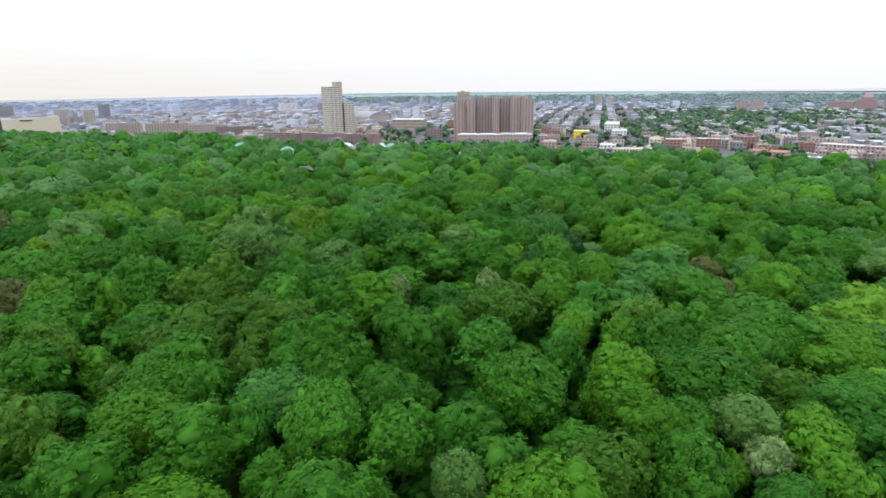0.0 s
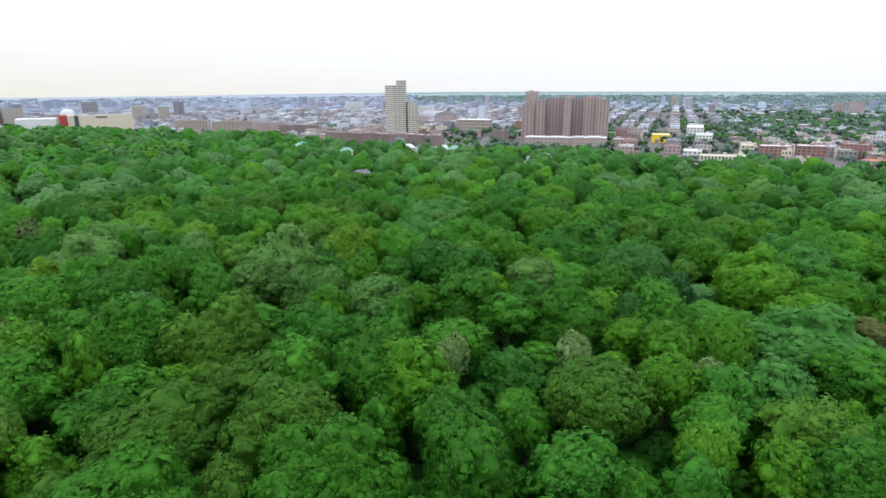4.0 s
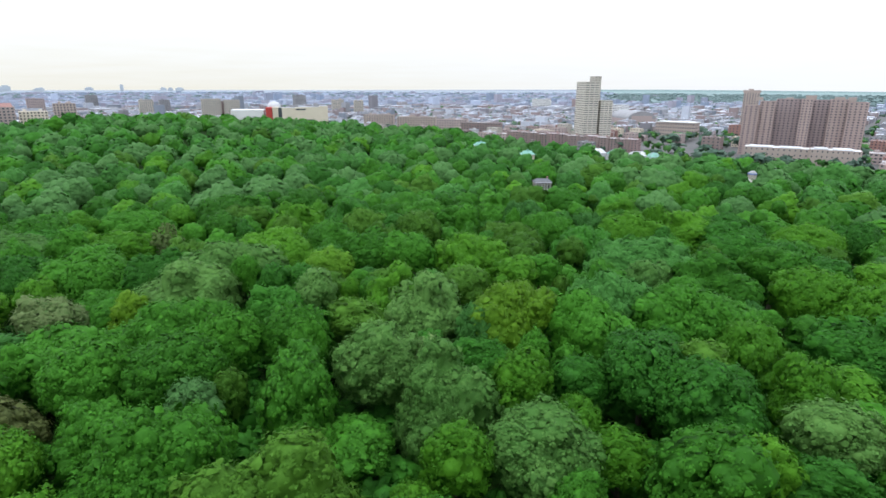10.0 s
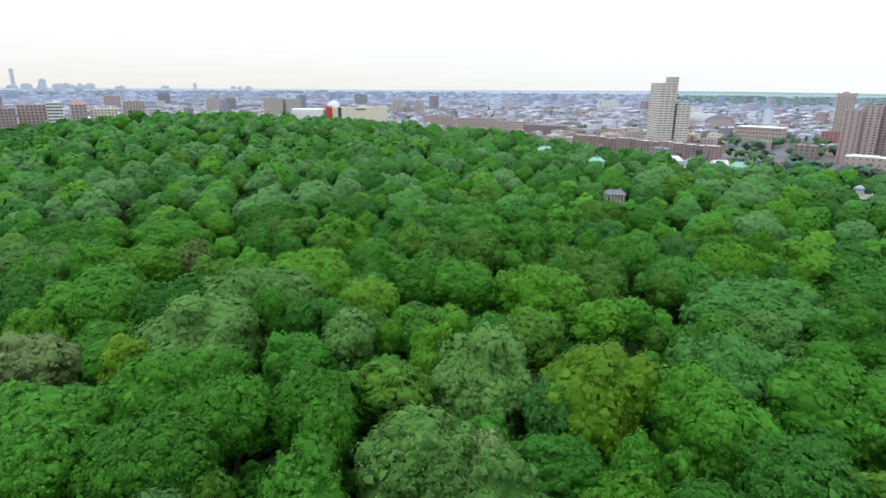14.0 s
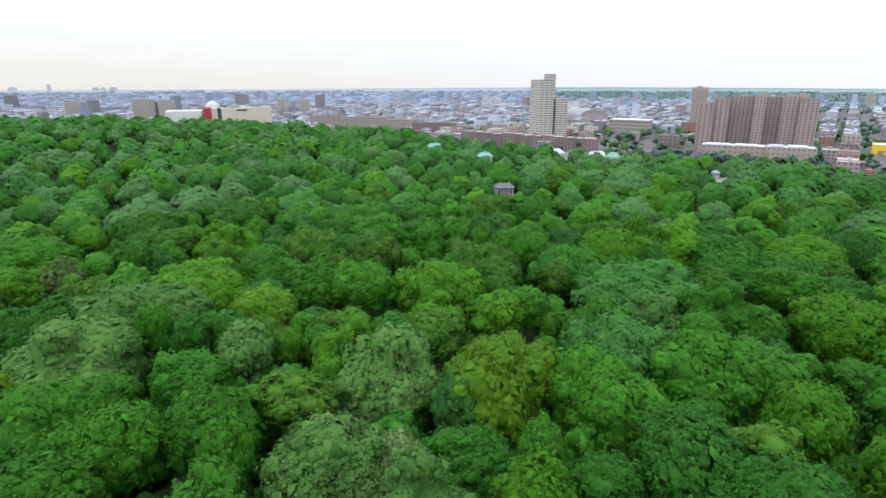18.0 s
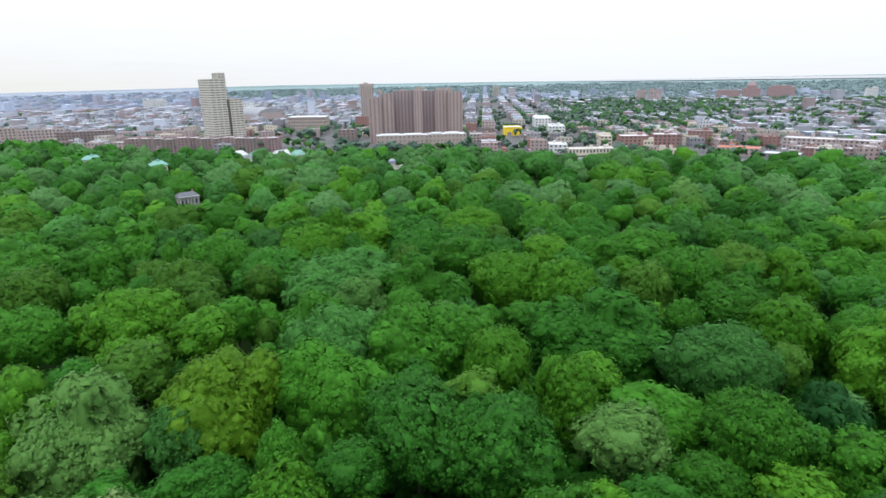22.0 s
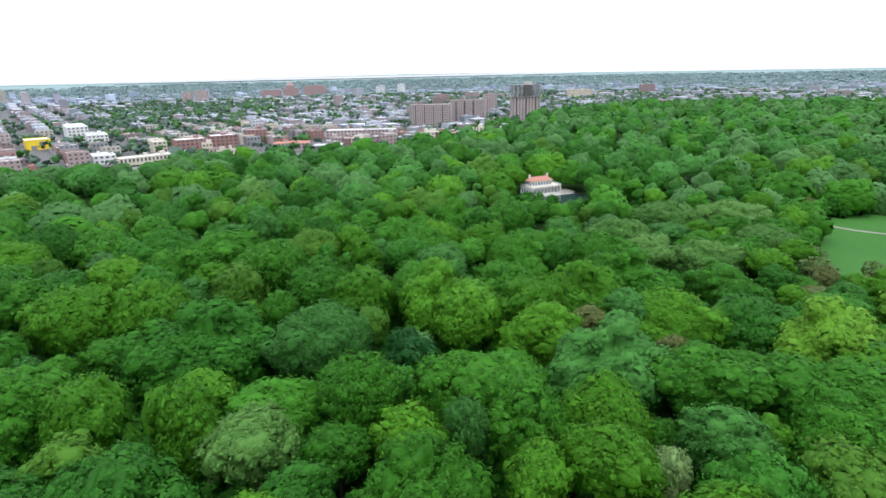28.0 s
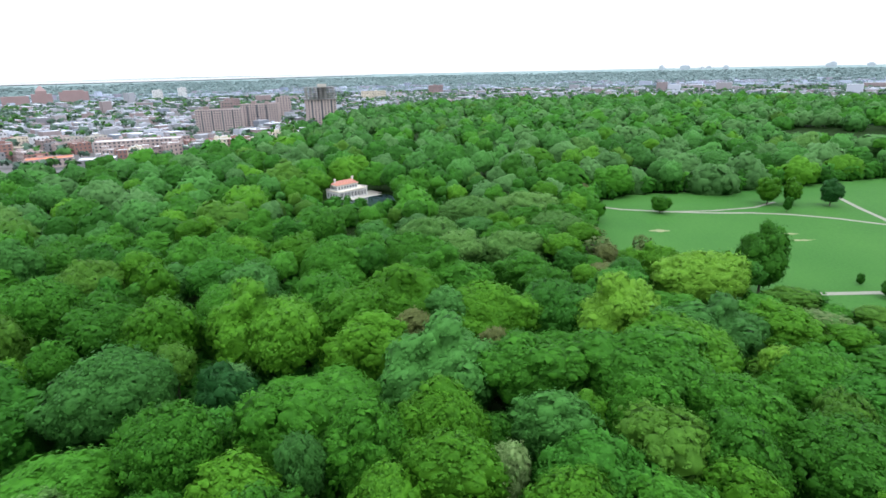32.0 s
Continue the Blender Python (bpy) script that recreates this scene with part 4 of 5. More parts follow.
woods("undergrowth", "dark", shrubs[::2], SHRUB, "dark leafy undergrowth along the meadow's edge")
woods("undergrowth", "green", shrubs[1::2], SHRUB, "green leafy undergrowth along the meadow's edge")
floor_growth = []
for k in range(2500):
    x, y = (rng.uniform(-260, 260), rng.uniform(10, 330)) if k < 1200 else (rng.uniform(-120, 130), rng.uniform(20, 250))
    if not inside(x, y, MEADOW) and not any(math.hypot(x - a, y - b) < q for a, b, q in CLEAR):
        floor_growth.append((x, y, rng.uniform(2.5, 5), rng.uniform(4, 11), rng.uniform(0, 6)))
woods("undergrowth", "dark", floor_growth, SHRUB, "dark leafy undergrowth below the trees")

# ---- landmark buildings ----
PANE = Geo().box(0, 0, 0, 1, 0.12, 1).mesh("window", GLASS)


def block(parent, x, y, z, sx, sy, sz, floors, bays, wall, sides=("s",), pier=0.45, sill=0.45, roof=ROOFG, name="wall", side_bays=None, objects=True, label=""):
    """A storeyed block with one wall skin, cut back at each window; the panes stand in the openings."""
    g = Geo()
    fh = sz / floors
    nb = side_bays or max(2, int(sy / (sx / bays)))
    zs = [0.0]
    for f in range(floors):
        zs += [(f + sill) * fh, (f + 0.94) * fh]
    zs.append(sz + 0.8)
    corner = [(-sx / 2, -sy / 2), (sx / 2, -sy / 2), (sx / 2, sy / 2), (-sx / 2, sy / 2)]
    keys = {}

    def vert(p):
        key = tuple(round(c, 3) for c in p)
        if key not in keys:
            keys[key] = len(g.v)
            g.v.append((x + p[0], y + p[1], z + p[2]))
        return keys[key]

    def face(slot, *pts):
        g.f.append(tuple(vert(p) for p in pts))
        g.m.append(slot)

    dark = Geo()
    for q, side in enumerate("senw"):
        (ax, ay), (bx, by) = corner[q], corner[(q + 1) % 4]
        n, length = (bays, sx) if side in "sn" else (nb, sy)
        ux, uy = (bx - ax) / length, (by - ay) / length
        ix, iy = -uy * 0.4, ux * 0.4
        w = length / n
        cs = [0.0]
        for k in range(n):
            cs += [(k + pier / 2) * w, (k + 1 - pier / 2) * w]
        cs.append(length)
        for a in range(len(cs) - 1):
            for b in range(len(zs) - 1):
                p = [(ax + ux * cs[i], ay + uy * cs[i], zs[j]) for i, j in ((a, b), (a + 1, b), (a + 1, b + 1), (a, b + 1))]
                if a % 2 and b % 2:
                    back = [(c[0] + ix, c[1] + iy, c[2]) for c in p]
                    for e in range(4):
                        face(0, p[e], p[(e + 1) % 4], back[(e + 1) % 4], back[e])
                    ww, hh = cs[a + 1] - cs[a], zs[b + 1] - zs[b]
                    mx, my = (back[0][0] + back[1][0]) / 2, (back[0][1] + back[1][1]) / 2
                    turn = math.atan2(uy, ux)
                    if objects and side in sides:
                        part("window", PANE, GLASS, parent, m=Matrix.LocRotScale(Vector((x + mx, y + my, z + zs[b])), Euler((0, 0, turn)), Vector((ww, 1, hh))))
                    elif side != "n":
                        dark.box(x + mx, y + my, z + zs[b], ww, 0.12, hh, turn=turn)
                    else:
                        face(0, *back)
                else:
                    face(0, *p)
    low = [(cx * (1 - 0.8 / sx), cy * (1 - 0.8 / sy), sz + 0.8) for cx, cy in corner]
    deck = [(c[0], c[1], sz) for c in low]
    top = [(cx, cy, sz + 0.8) for cx, cy in corner]
    n0 = len(g.v)
    g.v += [(x + c[0], y + c[1], z + c[2]) for c in top + low + deck]
    for e in range(4):
        f = (e + 1) % 4
        g.f += [(n0 + e, n0 + f, n0 + 4 + f, n0 + 4 + e), (n0 + 4 + e, n0 + 4 + f, n0 + 8 + f, n0 + 8 + e)]
        g.m += [0, 0]
    g.f.append((n0 + 8, n0 + 9, n0 + 10, n0 + 11))
    g.m.append(1)
    body = part(name, g, [wall, roof], parent, label)
    if dark.v:
        part("window_glazing", dark, GLASS, parent)["kind"] = "stuff"
    return body


def facing(p, extra=0.0):
    """The turn that brings a front (towards -y) round to the park's middle."""
    return math.atan2(p.y - HOVER.y, p.x - HOVER.x) - math.pi / 2 + radians(extra)


# twin-slab tower
p = at(9.6, 760)
tower = thing("residential_tower", (p.x, p.y, 0), facing(p, 24), "tall tan concrete residential tower with stepped slabs", "tower")
block(tower, -9, 0, 0, 19, 30, 78, 28, 3, TAN, sides=("s",), pier=0.20, sill=0.58, side_bays=6)
block(tower, 4.5, 9, 0, 9, 16, 85, 28, 2, TAN2, sides=(), pier=0.8, sill=0.5, side_bays=3, name="core", objects=False)
block(tower, 12, -2, 0, 16, 26, 55, 20, 3, TAN, sides=("s",), pier=0.20, sill=0.58, side_bays=5, name="lower_wall")

# brick apartment complex in staggered slabs on a podium
p = at(-8.4, 725)
flats = thing("apartment_complex", (p.x, p.y, 0), facing(p, 2), "large brown brick apartment complex of staggered slabs", "apartment building")
# the two set-back slabs: shade of the recesses put in as darker brick
for k, (x, y, w, d, h, m) in enumerate(((-50, -4, 15, 30, 53.0, WARMB), (-35, 2, 15, 30, 57.5, WARMB), (-15, 12, 25, 26, 60.0, DUSK), (2, -4, 10, 34, 60.5, WARMB), (15, 9, 16, 26, 59.5, DUSK), (31, 2, 16, 30, 60.5, WARMB), (47, -6, 17, 30, 58.0, WARMB))):
    block(flats, x, y, 0, w, d, h, 22, max(3, int(w / 4)), m, sides=("s",) if k in (2, 4, 5, 6) else (), pier=0.60, sill=0.50, name="wall", objects=k in (2, 5, 6))
for x, y, w, h in ((-15, 10, 7, 5), (5, 6, 10, 7.5), (31, 6, 9, 6), (42, 4, 7, 6), (-44, 4, 6, 5)):
    part("roof_house", Geo().box(x, y, 59, w, 8, h - 1.5, 0, top=1), [STUCCO, ROOFG], flats)
p = at(-8.9, 655)
podium = thing("school_block", (p.x, p.y, 0), facing(p, 2), "long low tan and brown block with pale flat roofs", "building")
block(podium, -22, 0, 0, 58, 26, 14.2, 3, 12, STUCCO, sides=("s",), roof=ROOFW, pier=0.74, sill=0.62)
block(podium, 28, -3, 0, 42, 26, 14.8, 3, 10, STUCCO, sides=("s",), roof=ROOFW, pier=0.74, sill=0.62, name="wing_wall")
for x, w in ((-36, 22), (-10, 20), (16, 12), (34, 16)):
    part("roof_deck", Geo().box(x, 1, 14.85 if x > 10 else 14.25, w, 16, 1.2), ROOFW, podium)

# slab far behind the complex
p = at(-3.75, 1120)
ob = thing("office_slab", (p.x, p.y, 0), facing(p, 0), "tall dull brick slab with a flat crown", "tower")
block(ob, 0, 0, 0, 24, 18, 62, 20, 6, STUCCO, sides=(), pier=0.6, objects=False)
part("roof_house", Geo().box(0, 0, 62.9, 27, 18, 4.5), STUCCO, ob)
part("lift_house", Geo().box(-2, 0, 67.5, 8, 6, 2.0), STUCCO, ob)

# pink brick school beside an arched drill hall
p = at(1.9, 930)
ob = thing("school", (p.x, p.y, 0), facing(p, -18), "broad pink brick school of four storeys", "school")
block(ob, 0, 0, 0, 58, 24, 20, 4, 16, STUCCO, sides=("s",), pier=0.55, roof=ROOFG)
part("cornice", Geo().box(0, 0, 20.95, 59, 25, 1.0), WHITE, ob)
p = at(6.2, 1160)
ob = thing("drill_hall", (p.x, p.y, 0), facing(p, 25), "wide hall with an arched grey roof", "hall")
g = Geo()
n = 14
for k in range(n + 1):
    a = math.pi * k / n
    for yy in (-42, 42):
        g.v.append((-math.cos(a) * 27, yy, 14 + math.sin(a) * 14))
for k in range(n):
    g.f.append((2 * k, 2 * k + 2, 2 * k + 3, 2 * k + 1))
    g.m.append(0)
g.add([g.v[2 * k] for k in range(n + 1)], [tuple(range(n + 1))], 0)
part("arched_roof", g, ROOFG, ob)
part("wall", Geo().box(0, 0, 0, 54, 84, 14).box(0, -42.6, 6, 40, 0.8, 14), PINKB, ob)

# yellow depot
p = at(-17.8, 790)
ob = thing("yellow_depot", (p.x, p.y, 0), facing(p, 6), "bright yellow panelled depot with a dark mark", "warehouse")
part("wall", Geo().box(0, 0, 0, 23, 26, 10.4, 0, top=1), [YELLOW, ROOFW], ob)
for yy in (-13.1, 13.1):
    part("parapet", Geo().box(0, yy, 10.0, 23.4, 0.5, 1.1), YELLOW, ob)
part("sign_panel", Geo().box(4, -13.5, 7.6, 5, 0.3, 1.2), TAN2, ob)
part("shutter", Geo().box(-5, -13.2, 0, 5, 0.3, 4.5), ROOFG, ob)


def flat_block(name, az, dist, w, d, h, floors, wall, roof, label, category, extra=0, bays=None, objects=True, sides=("s",), pier=0.5):
    p = at(az, dist)
    ob = thing(name, (p.x, p.y, ground(p.x, p.y)), facing(p, extra), label, category)
    block(ob, 0, 0, 0, w, d, h, floors, bays or max(3, int(w / 4)), wall, sides=sides, roof=roof, pier=pier, objects=objects)
    r = random.Random(int(az * 10))
    for k in range(r.randint(1, 3)):
        x, y = r.uniform(-0.35, 0.35) * w, r.uniform(-0.25, 0.25) * d
        part("roof_house", Geo().box(x, y, h + 0.88, r.uniform(2.5, 5), r.uniform(2.5, 5), r.uniform(1.8, 3.2), 0, top=1), [wall, roof], ob)
    return ob


flat_block("apartment_block", -29.2, 640, 30, 22, 13.5, 4, RUST, ROOFW, "red brick apartment block with a pale flat roof", "apartment building", 12)
flat_block("apartment_block", -32.0, 650, 26, 24, 14.5, 4, RUST, ROOFW, "red brick apartment block with a pale flat roof", "apartment building", 10)
flat_block("corner_building", -30.6, 600, 9, 9, 12, 3, CREAM, ROOFW, "narrow cream stone corner building", "building", 5)
flat_block("arcade_building", -32.2, 585, 18, 12, 6.5, 1, CREAM, ROOFG, "low cream building with a row of dark arches", "building", 5, bays=6)
flat_block("shop_row", -25.4, 585, 46, 14, 6.0, 1, CREAM, ROOFW, "long low cream row of shops", "shops", 14, bays=14)
flat_block("shop_row", -27.5, 605, 30, 14, 5.5, 1, BRICK, ROOFW, "long low row of shops with a white roof", "shops", 12, bays=10)
flat_block("apartment_block", -26.6, 660, 13, 16, 11, 3, CREAM, ROOFW, "cream rendered apartment block", "apartment building", 12)
flat_block("market_hall", -38.2, 612, 36, 20, 7.0, 2, PINKB, ORANGE, "low market hall with an orange roof", "hall", -6, bays=9)
flat_block("depot", -41.6, 600, 30, 22, 4.5, 1, ROOFG, ROOFW, "low grey depot with a white roof", "warehouse", -6)
flat_block("shop_row", -22.2, 610, 18, 26, 7.5, 2, WHITE, ROOFW, "white shop building with a pale roof", "shops", 4)
flat_block("apartment_block", -22.0, 760, 20, 40, 14, 4, WHITE, ROOFW, "white rendered apartment block beside the avenue", "apartment building", 4)
flat_block("apartment_block", -20.6, 860, 22, 70, 18, 5, WHITE, ROOFW, "white rendered apartment block beside the avenue", "apartment building", 4)
flat_block("shop_row", -14.6, 700, 24, 22, 10, 3, PINKB, ROOFW, "pink brick shop building beside a wooded lane", "shops", 2)
flat_block("shop_row", -16.6, 650, 26, 16, 5, 1, BRICK, ROOFG, "low brown row of shops with a dark roof", "shops", 2)
flat_block("diner", -17.6, 570, 17, 11, 5, 1, RUST, TILE, "small red-roofed diner beside the avenue", "restaurant", 4)
flat_block("apartment_block", -43.5, 660, 44, 22, 13, 4, PINKB, ROOFW, "grey-pink brick apartment block", "apartment building", -8)
flat_block("apartment_block", -46.8, 655, 36, 20, 13, 4, PINKB, ROOFW, "pale brick apartment block with a flat roof", "apartment building", -8)
flat_block("apartment_block", -35.0, 690, 24, 22, 15, 5, RUST, ROOFG, "dark red brick apartment block", "apartment building", -4)

r = random.Random(31)
for k in range(17):
    az = -42.5 - k * 1.02
    m = (PINKB, CREAM, BRICK, ROOFG, RUST)[r.randrange(5)]
    h = r.uniform(6.5, 11)
    flat_block("row_house", az, 622 + max(0, k - 10) * 14 + r.uniform(-8, 8), r.uniform(9, 15), r.uniform(14, 20), h, 3 if h > 9 else 2, m, ROOFW, "low flat-roofed row house along the park", "house", -12 + r.uniform(-4, 4), objects=False)

# two long brick apartment slabs beside the park
p = at(-51.8, 830)
ob = thing("apartment_slab", (p.x, p.y, 0), facing(p, -10), "long pink-brown brick slab with rows of windows", "apartment building")
block(ob, 0, 0, 0, 58, 17, 28.5, 9, 18, PINKB, sides=("s",), pier=0.42, sill=0.42, roof=ROOFW)
for x in (-20.9, -8, 4.8, 17.7):
    part("balcony_strip", Geo().box(x, -8.6, 2, 1.5, 0.4, 26), GLASS, ob, "dark upright balcony strip")
part("roof_house", Geo().box(-16, 2, 29.2, 7, 6, 4), BRICK, ob)
p = at(-55.4, 880)
ob = thing("apartment_slab", (p.x, p.y, 0), facing(p, -12), "long pink-brown brick slab with rows of windows", "apartment building")
block(ob, 0, 0, 0, 52, 17, 31.0, 10, 16, PINKB, sides=("s",), pier=0.42, sill=0.42, roof=ROOFW)
for x in (-16.3, -3.2, 9.8):
    part("balcony_strip", Geo().box(x, -8.6, 2, 1.5, 0.4, 28), GLASS, ob, "dark upright balcony strip")
part("roof_house", Geo().box(-8, 0, 31.5, 6, 6, 4).box(10, 0, 31.5, 5, 6, 3), BRICK, ob)

# tower under construction
p = at(-60.9, 890)
ob = thing("unfinished_tower", (p.x, p.y, 0), facing(p, 8), "brick tower with open unfinished upper floors", "tower")
block(ob, 0, 0, 0, 42, 26, 34, 11, 9, PINKB, sides=("s",), pier=0.5, sill=0.45)
for x in (-14, 0, 14):
    part("dark_strip", Geo().box(x, -13.1, 2, 2.2, 0.4, 31), GLASS, ob, "dark upright strip of glass")
for f in range(7):
    part("floor_slab", Geo().box(0, 0, 34.9 + f * 2.75, 46 if f == 0 else 43, 30 if f == 0 else 26, 0.6), ROOFG, ob)
for i in range(7):
    for j in (-1, 0, 1):
        part("post", Geo().box(-19.5 + i * 6.5, j * 11.5, 35.3, 0.9, 0.9, 16.6), TAN2, ob)
part("core", Geo().box(4, 2, 34.9, 12, 9, 21), TAN2, ob)

# white and dark red museum building on the hill
p = at(40.4, 1000)
ob = thing("museum_building", (p.x, p.y, 0), facing(p, -3), "white and cream museum building with a dark red bay", "museum")
part("west_wall", Geo().box(-55, 0, 0, 52, 40, 33.5, 0, top=1).box(-77, -21, 24, 3, 1.2, 7.5), [WHITE, ROOFW], ob, "white rendered wall")
part("red_bay", Geo().box(-20.5, -4, 0, 10, 40, 37), REDP, ob, "dark red panelled bay")
part("cream_bay", Geo().box(-10.5, -2, 0, 9, 40, 37.5), CREAM, ob)
part("dark_bay", Geo().box(-3, 0, 0, 6, 36, 36.5), GLASS, ob)
part("middle_wall", Geo().box(11, 0, 0, 22, 40, 36.5, 0, top=1), [CREAM, ROOFG], ob)
part("east_wall", Geo().box(45, 0, 0, 46, 42, 37.5, 0, top=1).box(68, 0, 0, 14, 40, 39, 0, top=1), [CREAM, ROOFG], ob)
for k in range(2):
    part("window_band", Geo().box(31 + k * 0, -21.2, 33.0 - k * 17.5, 16 if k == 0 else 44, 0.6, 2.0), GLASS, ob)
g = Geo()
for i in range(6):
    for j in range(16):
        a, e = j * math.tau / 16, i * math.pi / 10
        g.v.append((-14 + 11 * math.cos(a) * math.cos(e), 12 + 11 * math.sin(a) * math.cos(e), 37.5 + 9 * math.sin(e)))
for i in range(5):
    for j in range(16):
        g.f.append((i * 16 + j, i * 16 + (j + 1) % 16, (i + 1) * 16 + (j + 1) % 16, (i + 1) * 16 + j))
        g.m.append(0)
part("dome", g, ROOFW, ob, "pale shallow dome")
part("roof_plant", Geo().box(20, 4, 36.5, 14, 10, 4), ROOFG, ob)
part("roof_plant", Geo().box(56, 2, 37.5, 8, 8, 6), ROOFG, ob)
p = at(45.9, 1140)
ob = thing("apartment_tower", (p.x, p.y, 0), facing(p, 2), "two tan brick apartment towers joined by a dark gap", "apartment building")
block(ob, -17, 0, 0, 34, 22, 47, 15, 9, TAN2, sides=(), pier=0.5, objects=False)
block(ob, 19, 0, 0, 28, 22, 45, 14, 8, TAN2, sides=(), pier=0.5, objects=False, name="second_wall")
part("gap_wall", Geo().box(2.5, 3, 0, 6, 18, 44), BRICK, ob)

# long pink apartment rows in the north
for az, dist, w, h, m, c in ((27.2, 905, 62, 24, STUCCO, "apartment_row"), (23.6, 880, 48, 22, PINKB, "apartment_row"), (20.6, 840, 60, 20, BRICK, "apartment_row"), (31.0, 960, 50, 24, STUCCO, "apartment_row")):
    flat_block(c, az, dist, w, 18, h, int(h / 3.3), m, ROOFW if m is BRICK else ROOFG, "long row of pale brick apartment houses", "apartment building", -10, objects=False)

# brick terrace along the park, stepping down to the south
for k in range(13):
    az = 17.2 - k * 0.98
    p = at(az, 712 - k * 5 + (k % 3) * 3)
    ob = thing("terrace_house", (p.x, p.y, 0), facing(p, -14), "brown brick terrace house with a pale flat roof", "house", "brick terrace along the park")
    w, h = 14.5, 18.0 - (k % 4) * 0.4 - 0.12 * k
    block(ob, 0, 0, 0, w, 16, h, 6, 4, BRICK if k % 4 else DULLRED, sides=("s",), pier=0.55, roof=ROOFW, objects=k > 3)
    part("bay", Geo().box(-3.4, -8.6, 0, 3.4, 1.6, h + 0.6), BRICK, ob)
    part("chimney", Geo().box(4.5, 3, h + 0.85, 1.2, 1.2, 1.8), RUST, ob)

# pale civic houses at the left skyline
for az, dist, w, top, wall, name, label in ((67.4, 900, 20, 41, DUSK, "dark_house", "dark purple brick house with a flat roof"), (65.7, 930, 31, 44, WARMB, "brick_house", "pink brick apartment building with a flat roof"),
                                     (64.15, 920, 17.5, 47, WHITE, "banded_building", "white building with blue-green window bands"), (62.5, 960, 19, 43, PINKB, "gabled_house", "pink brick gabled building"),
                                     (60.7, 980, 34, 36, CREAM, "stone_house", "low cream stone building"), (58.4, 1050, 30, 44, STUCCO, "apartment_house", "tan apartment house with a flat roof")):
    p = at(az, dist)
    h = top - ground(p.x, p.y)
    ob = flat_block(name, az, dist, w, 24, h, int(h / 3.6), wall, ROOFW, label, "building", 0, objects=False, pier=0.12 if name == "banded_building" else 0.5)
    if name == "gabled_house":
        part("gable_roof", Geo().gable(0, 0, h + 0.9, w * 0.9, 20, 5, 2), RUST, ob)

# ---- boathouse ----
bt = math.atan2(-13.8, 26.7)
bh = thing("boathouse", (282.5, 298.0, ground(282.5, 298.0)), bt, "white terracotta boathouse with arches and a red tiled roof", "boathouse")
bh.scale = (0.80, 0.80, 0.73)
part("plinth", Geo().box(0, 0, 0, 27, 16, 0.9), WHITE, bh)
for side in (-1, 1):
    part("beam", Geo().box(0, side * 7.8, 5.6, 27, 0.5, 1.2), WHITE, bh)
    part("side_wall", Geo().box(side * 13.2, 0, 0.9, 0.6, 16, 5.9), WHITE, bh)
part("lower_wall", Geo().box(0, 1.2, 0.9, 26.2, 12.5, 5.8), WHITE, bh)
for k in range(9):
    part("column", Geo().tube((-12.6 + k * 3.15, -7.7, 0.9), (-12.6 + k * 3.15, -7.7, 5.7), 0.42, 0.34, 8), WHITE, bh)
for k in range(8):
    g = Geo().box(-11.02 + k * 3.15, -5.15, 0.95, 1.9, 0.16, 3.0)
    n = 8
    g.add([(-11.02 + k * 3.15 + 0.95 * math.cos(math.pi * q / n), -5.22, 3.95 + 0.95 * math.sin(math.pi * q / n)) for q in range(n + 1)], [tuple(range(n + 1))])
    pane = part("arched_window", g, GLASS, bh)
    part("window_frame", Geo().box(-11.02 + k * 3.15, -5.26, 0.95, 0.10, 0.10, 3.9).box(-11.02 + k * 3.15, -5.26, 2.9, 1.9, 0.10, 0.10), WHITE, pane)
for k in range(4):
    part("side_window", Geo().box(-13.52, -5 + k * 3.4, 1.6, 0.14, 1.5, 3.2), GLASS, bh)
part("cornice", Geo().box(0, 0, 6.8, 27.8, 16.8, 0.35), CREAM, bh)
g = Geo()
for side in (-1, 1):
    g.box(0, side * 7.9, 7.95, 27, 0.28, 0.2).box(side * 13.4, 0, 7.95, 0.28, 16, 0.2)
    for k in range(28):
        g.box(-13.4 + k * 0.99, side * 7.9, 7.15, 0.2, 0.2, 0.8)
    for k in range(15):
        g.box(side * 13.4, -7.4 + k * 1.05, 7.15, 0.2, 0.2, 0.8)
part("balustrade", g, WHITE, bh)
part("upper_wall", Geo().box(-1.5, 1.2, 7.1, 19, 9, 4.2), WHITE, bh)
for k in range(7):
    part("upper_window", Geo().box(-9.3 + k * 2.6, -3.36, 8.0, 1.2, 0.14, 2.2), GLASS, bh)
for k in range(3):
    part("upper_window", Geo().box(-11.06, -1.6 + k * 2.6, 8.0, 0.14, 1.2, 2.2), GLASS, bh)
part("eave_board", Geo().box(-1.5, 1.2, 11.3, 20.4, 10.4, 0.25), CREAM, bh)
roof = part("roof", Geo().gable(-1.5, 1.2, 11.55, 20, 10, 2.9, 3.0, 0, 0.2), TILE, bh, "red terracotta tiled hipped roof")
g = Geo()
for k in range(30):
    x = -10.8 + k * 0.64
    top = min(1.0, min(x + 11.6, 8.6 - x) / 3.1)
    if top > 0.1:
        g.tube((x, -4.0, 11.62), (x, -4.0 + 5.2 * top, 11.62 + 2.9 * top), 0.13, 0.13, 4)
part("tile_ridges", g, TILE, roof)
for x in (-9.6, 6.8):
    c = part("chimney", Geo().box(x, 1.6, 11.8, 1.2, 1.0, 4.2), WHITE, bh)
    part("chimney_cap", Geo().box(x, 1.6, 16.0, 1.6, 1.4, 0.35), CREAM, c)
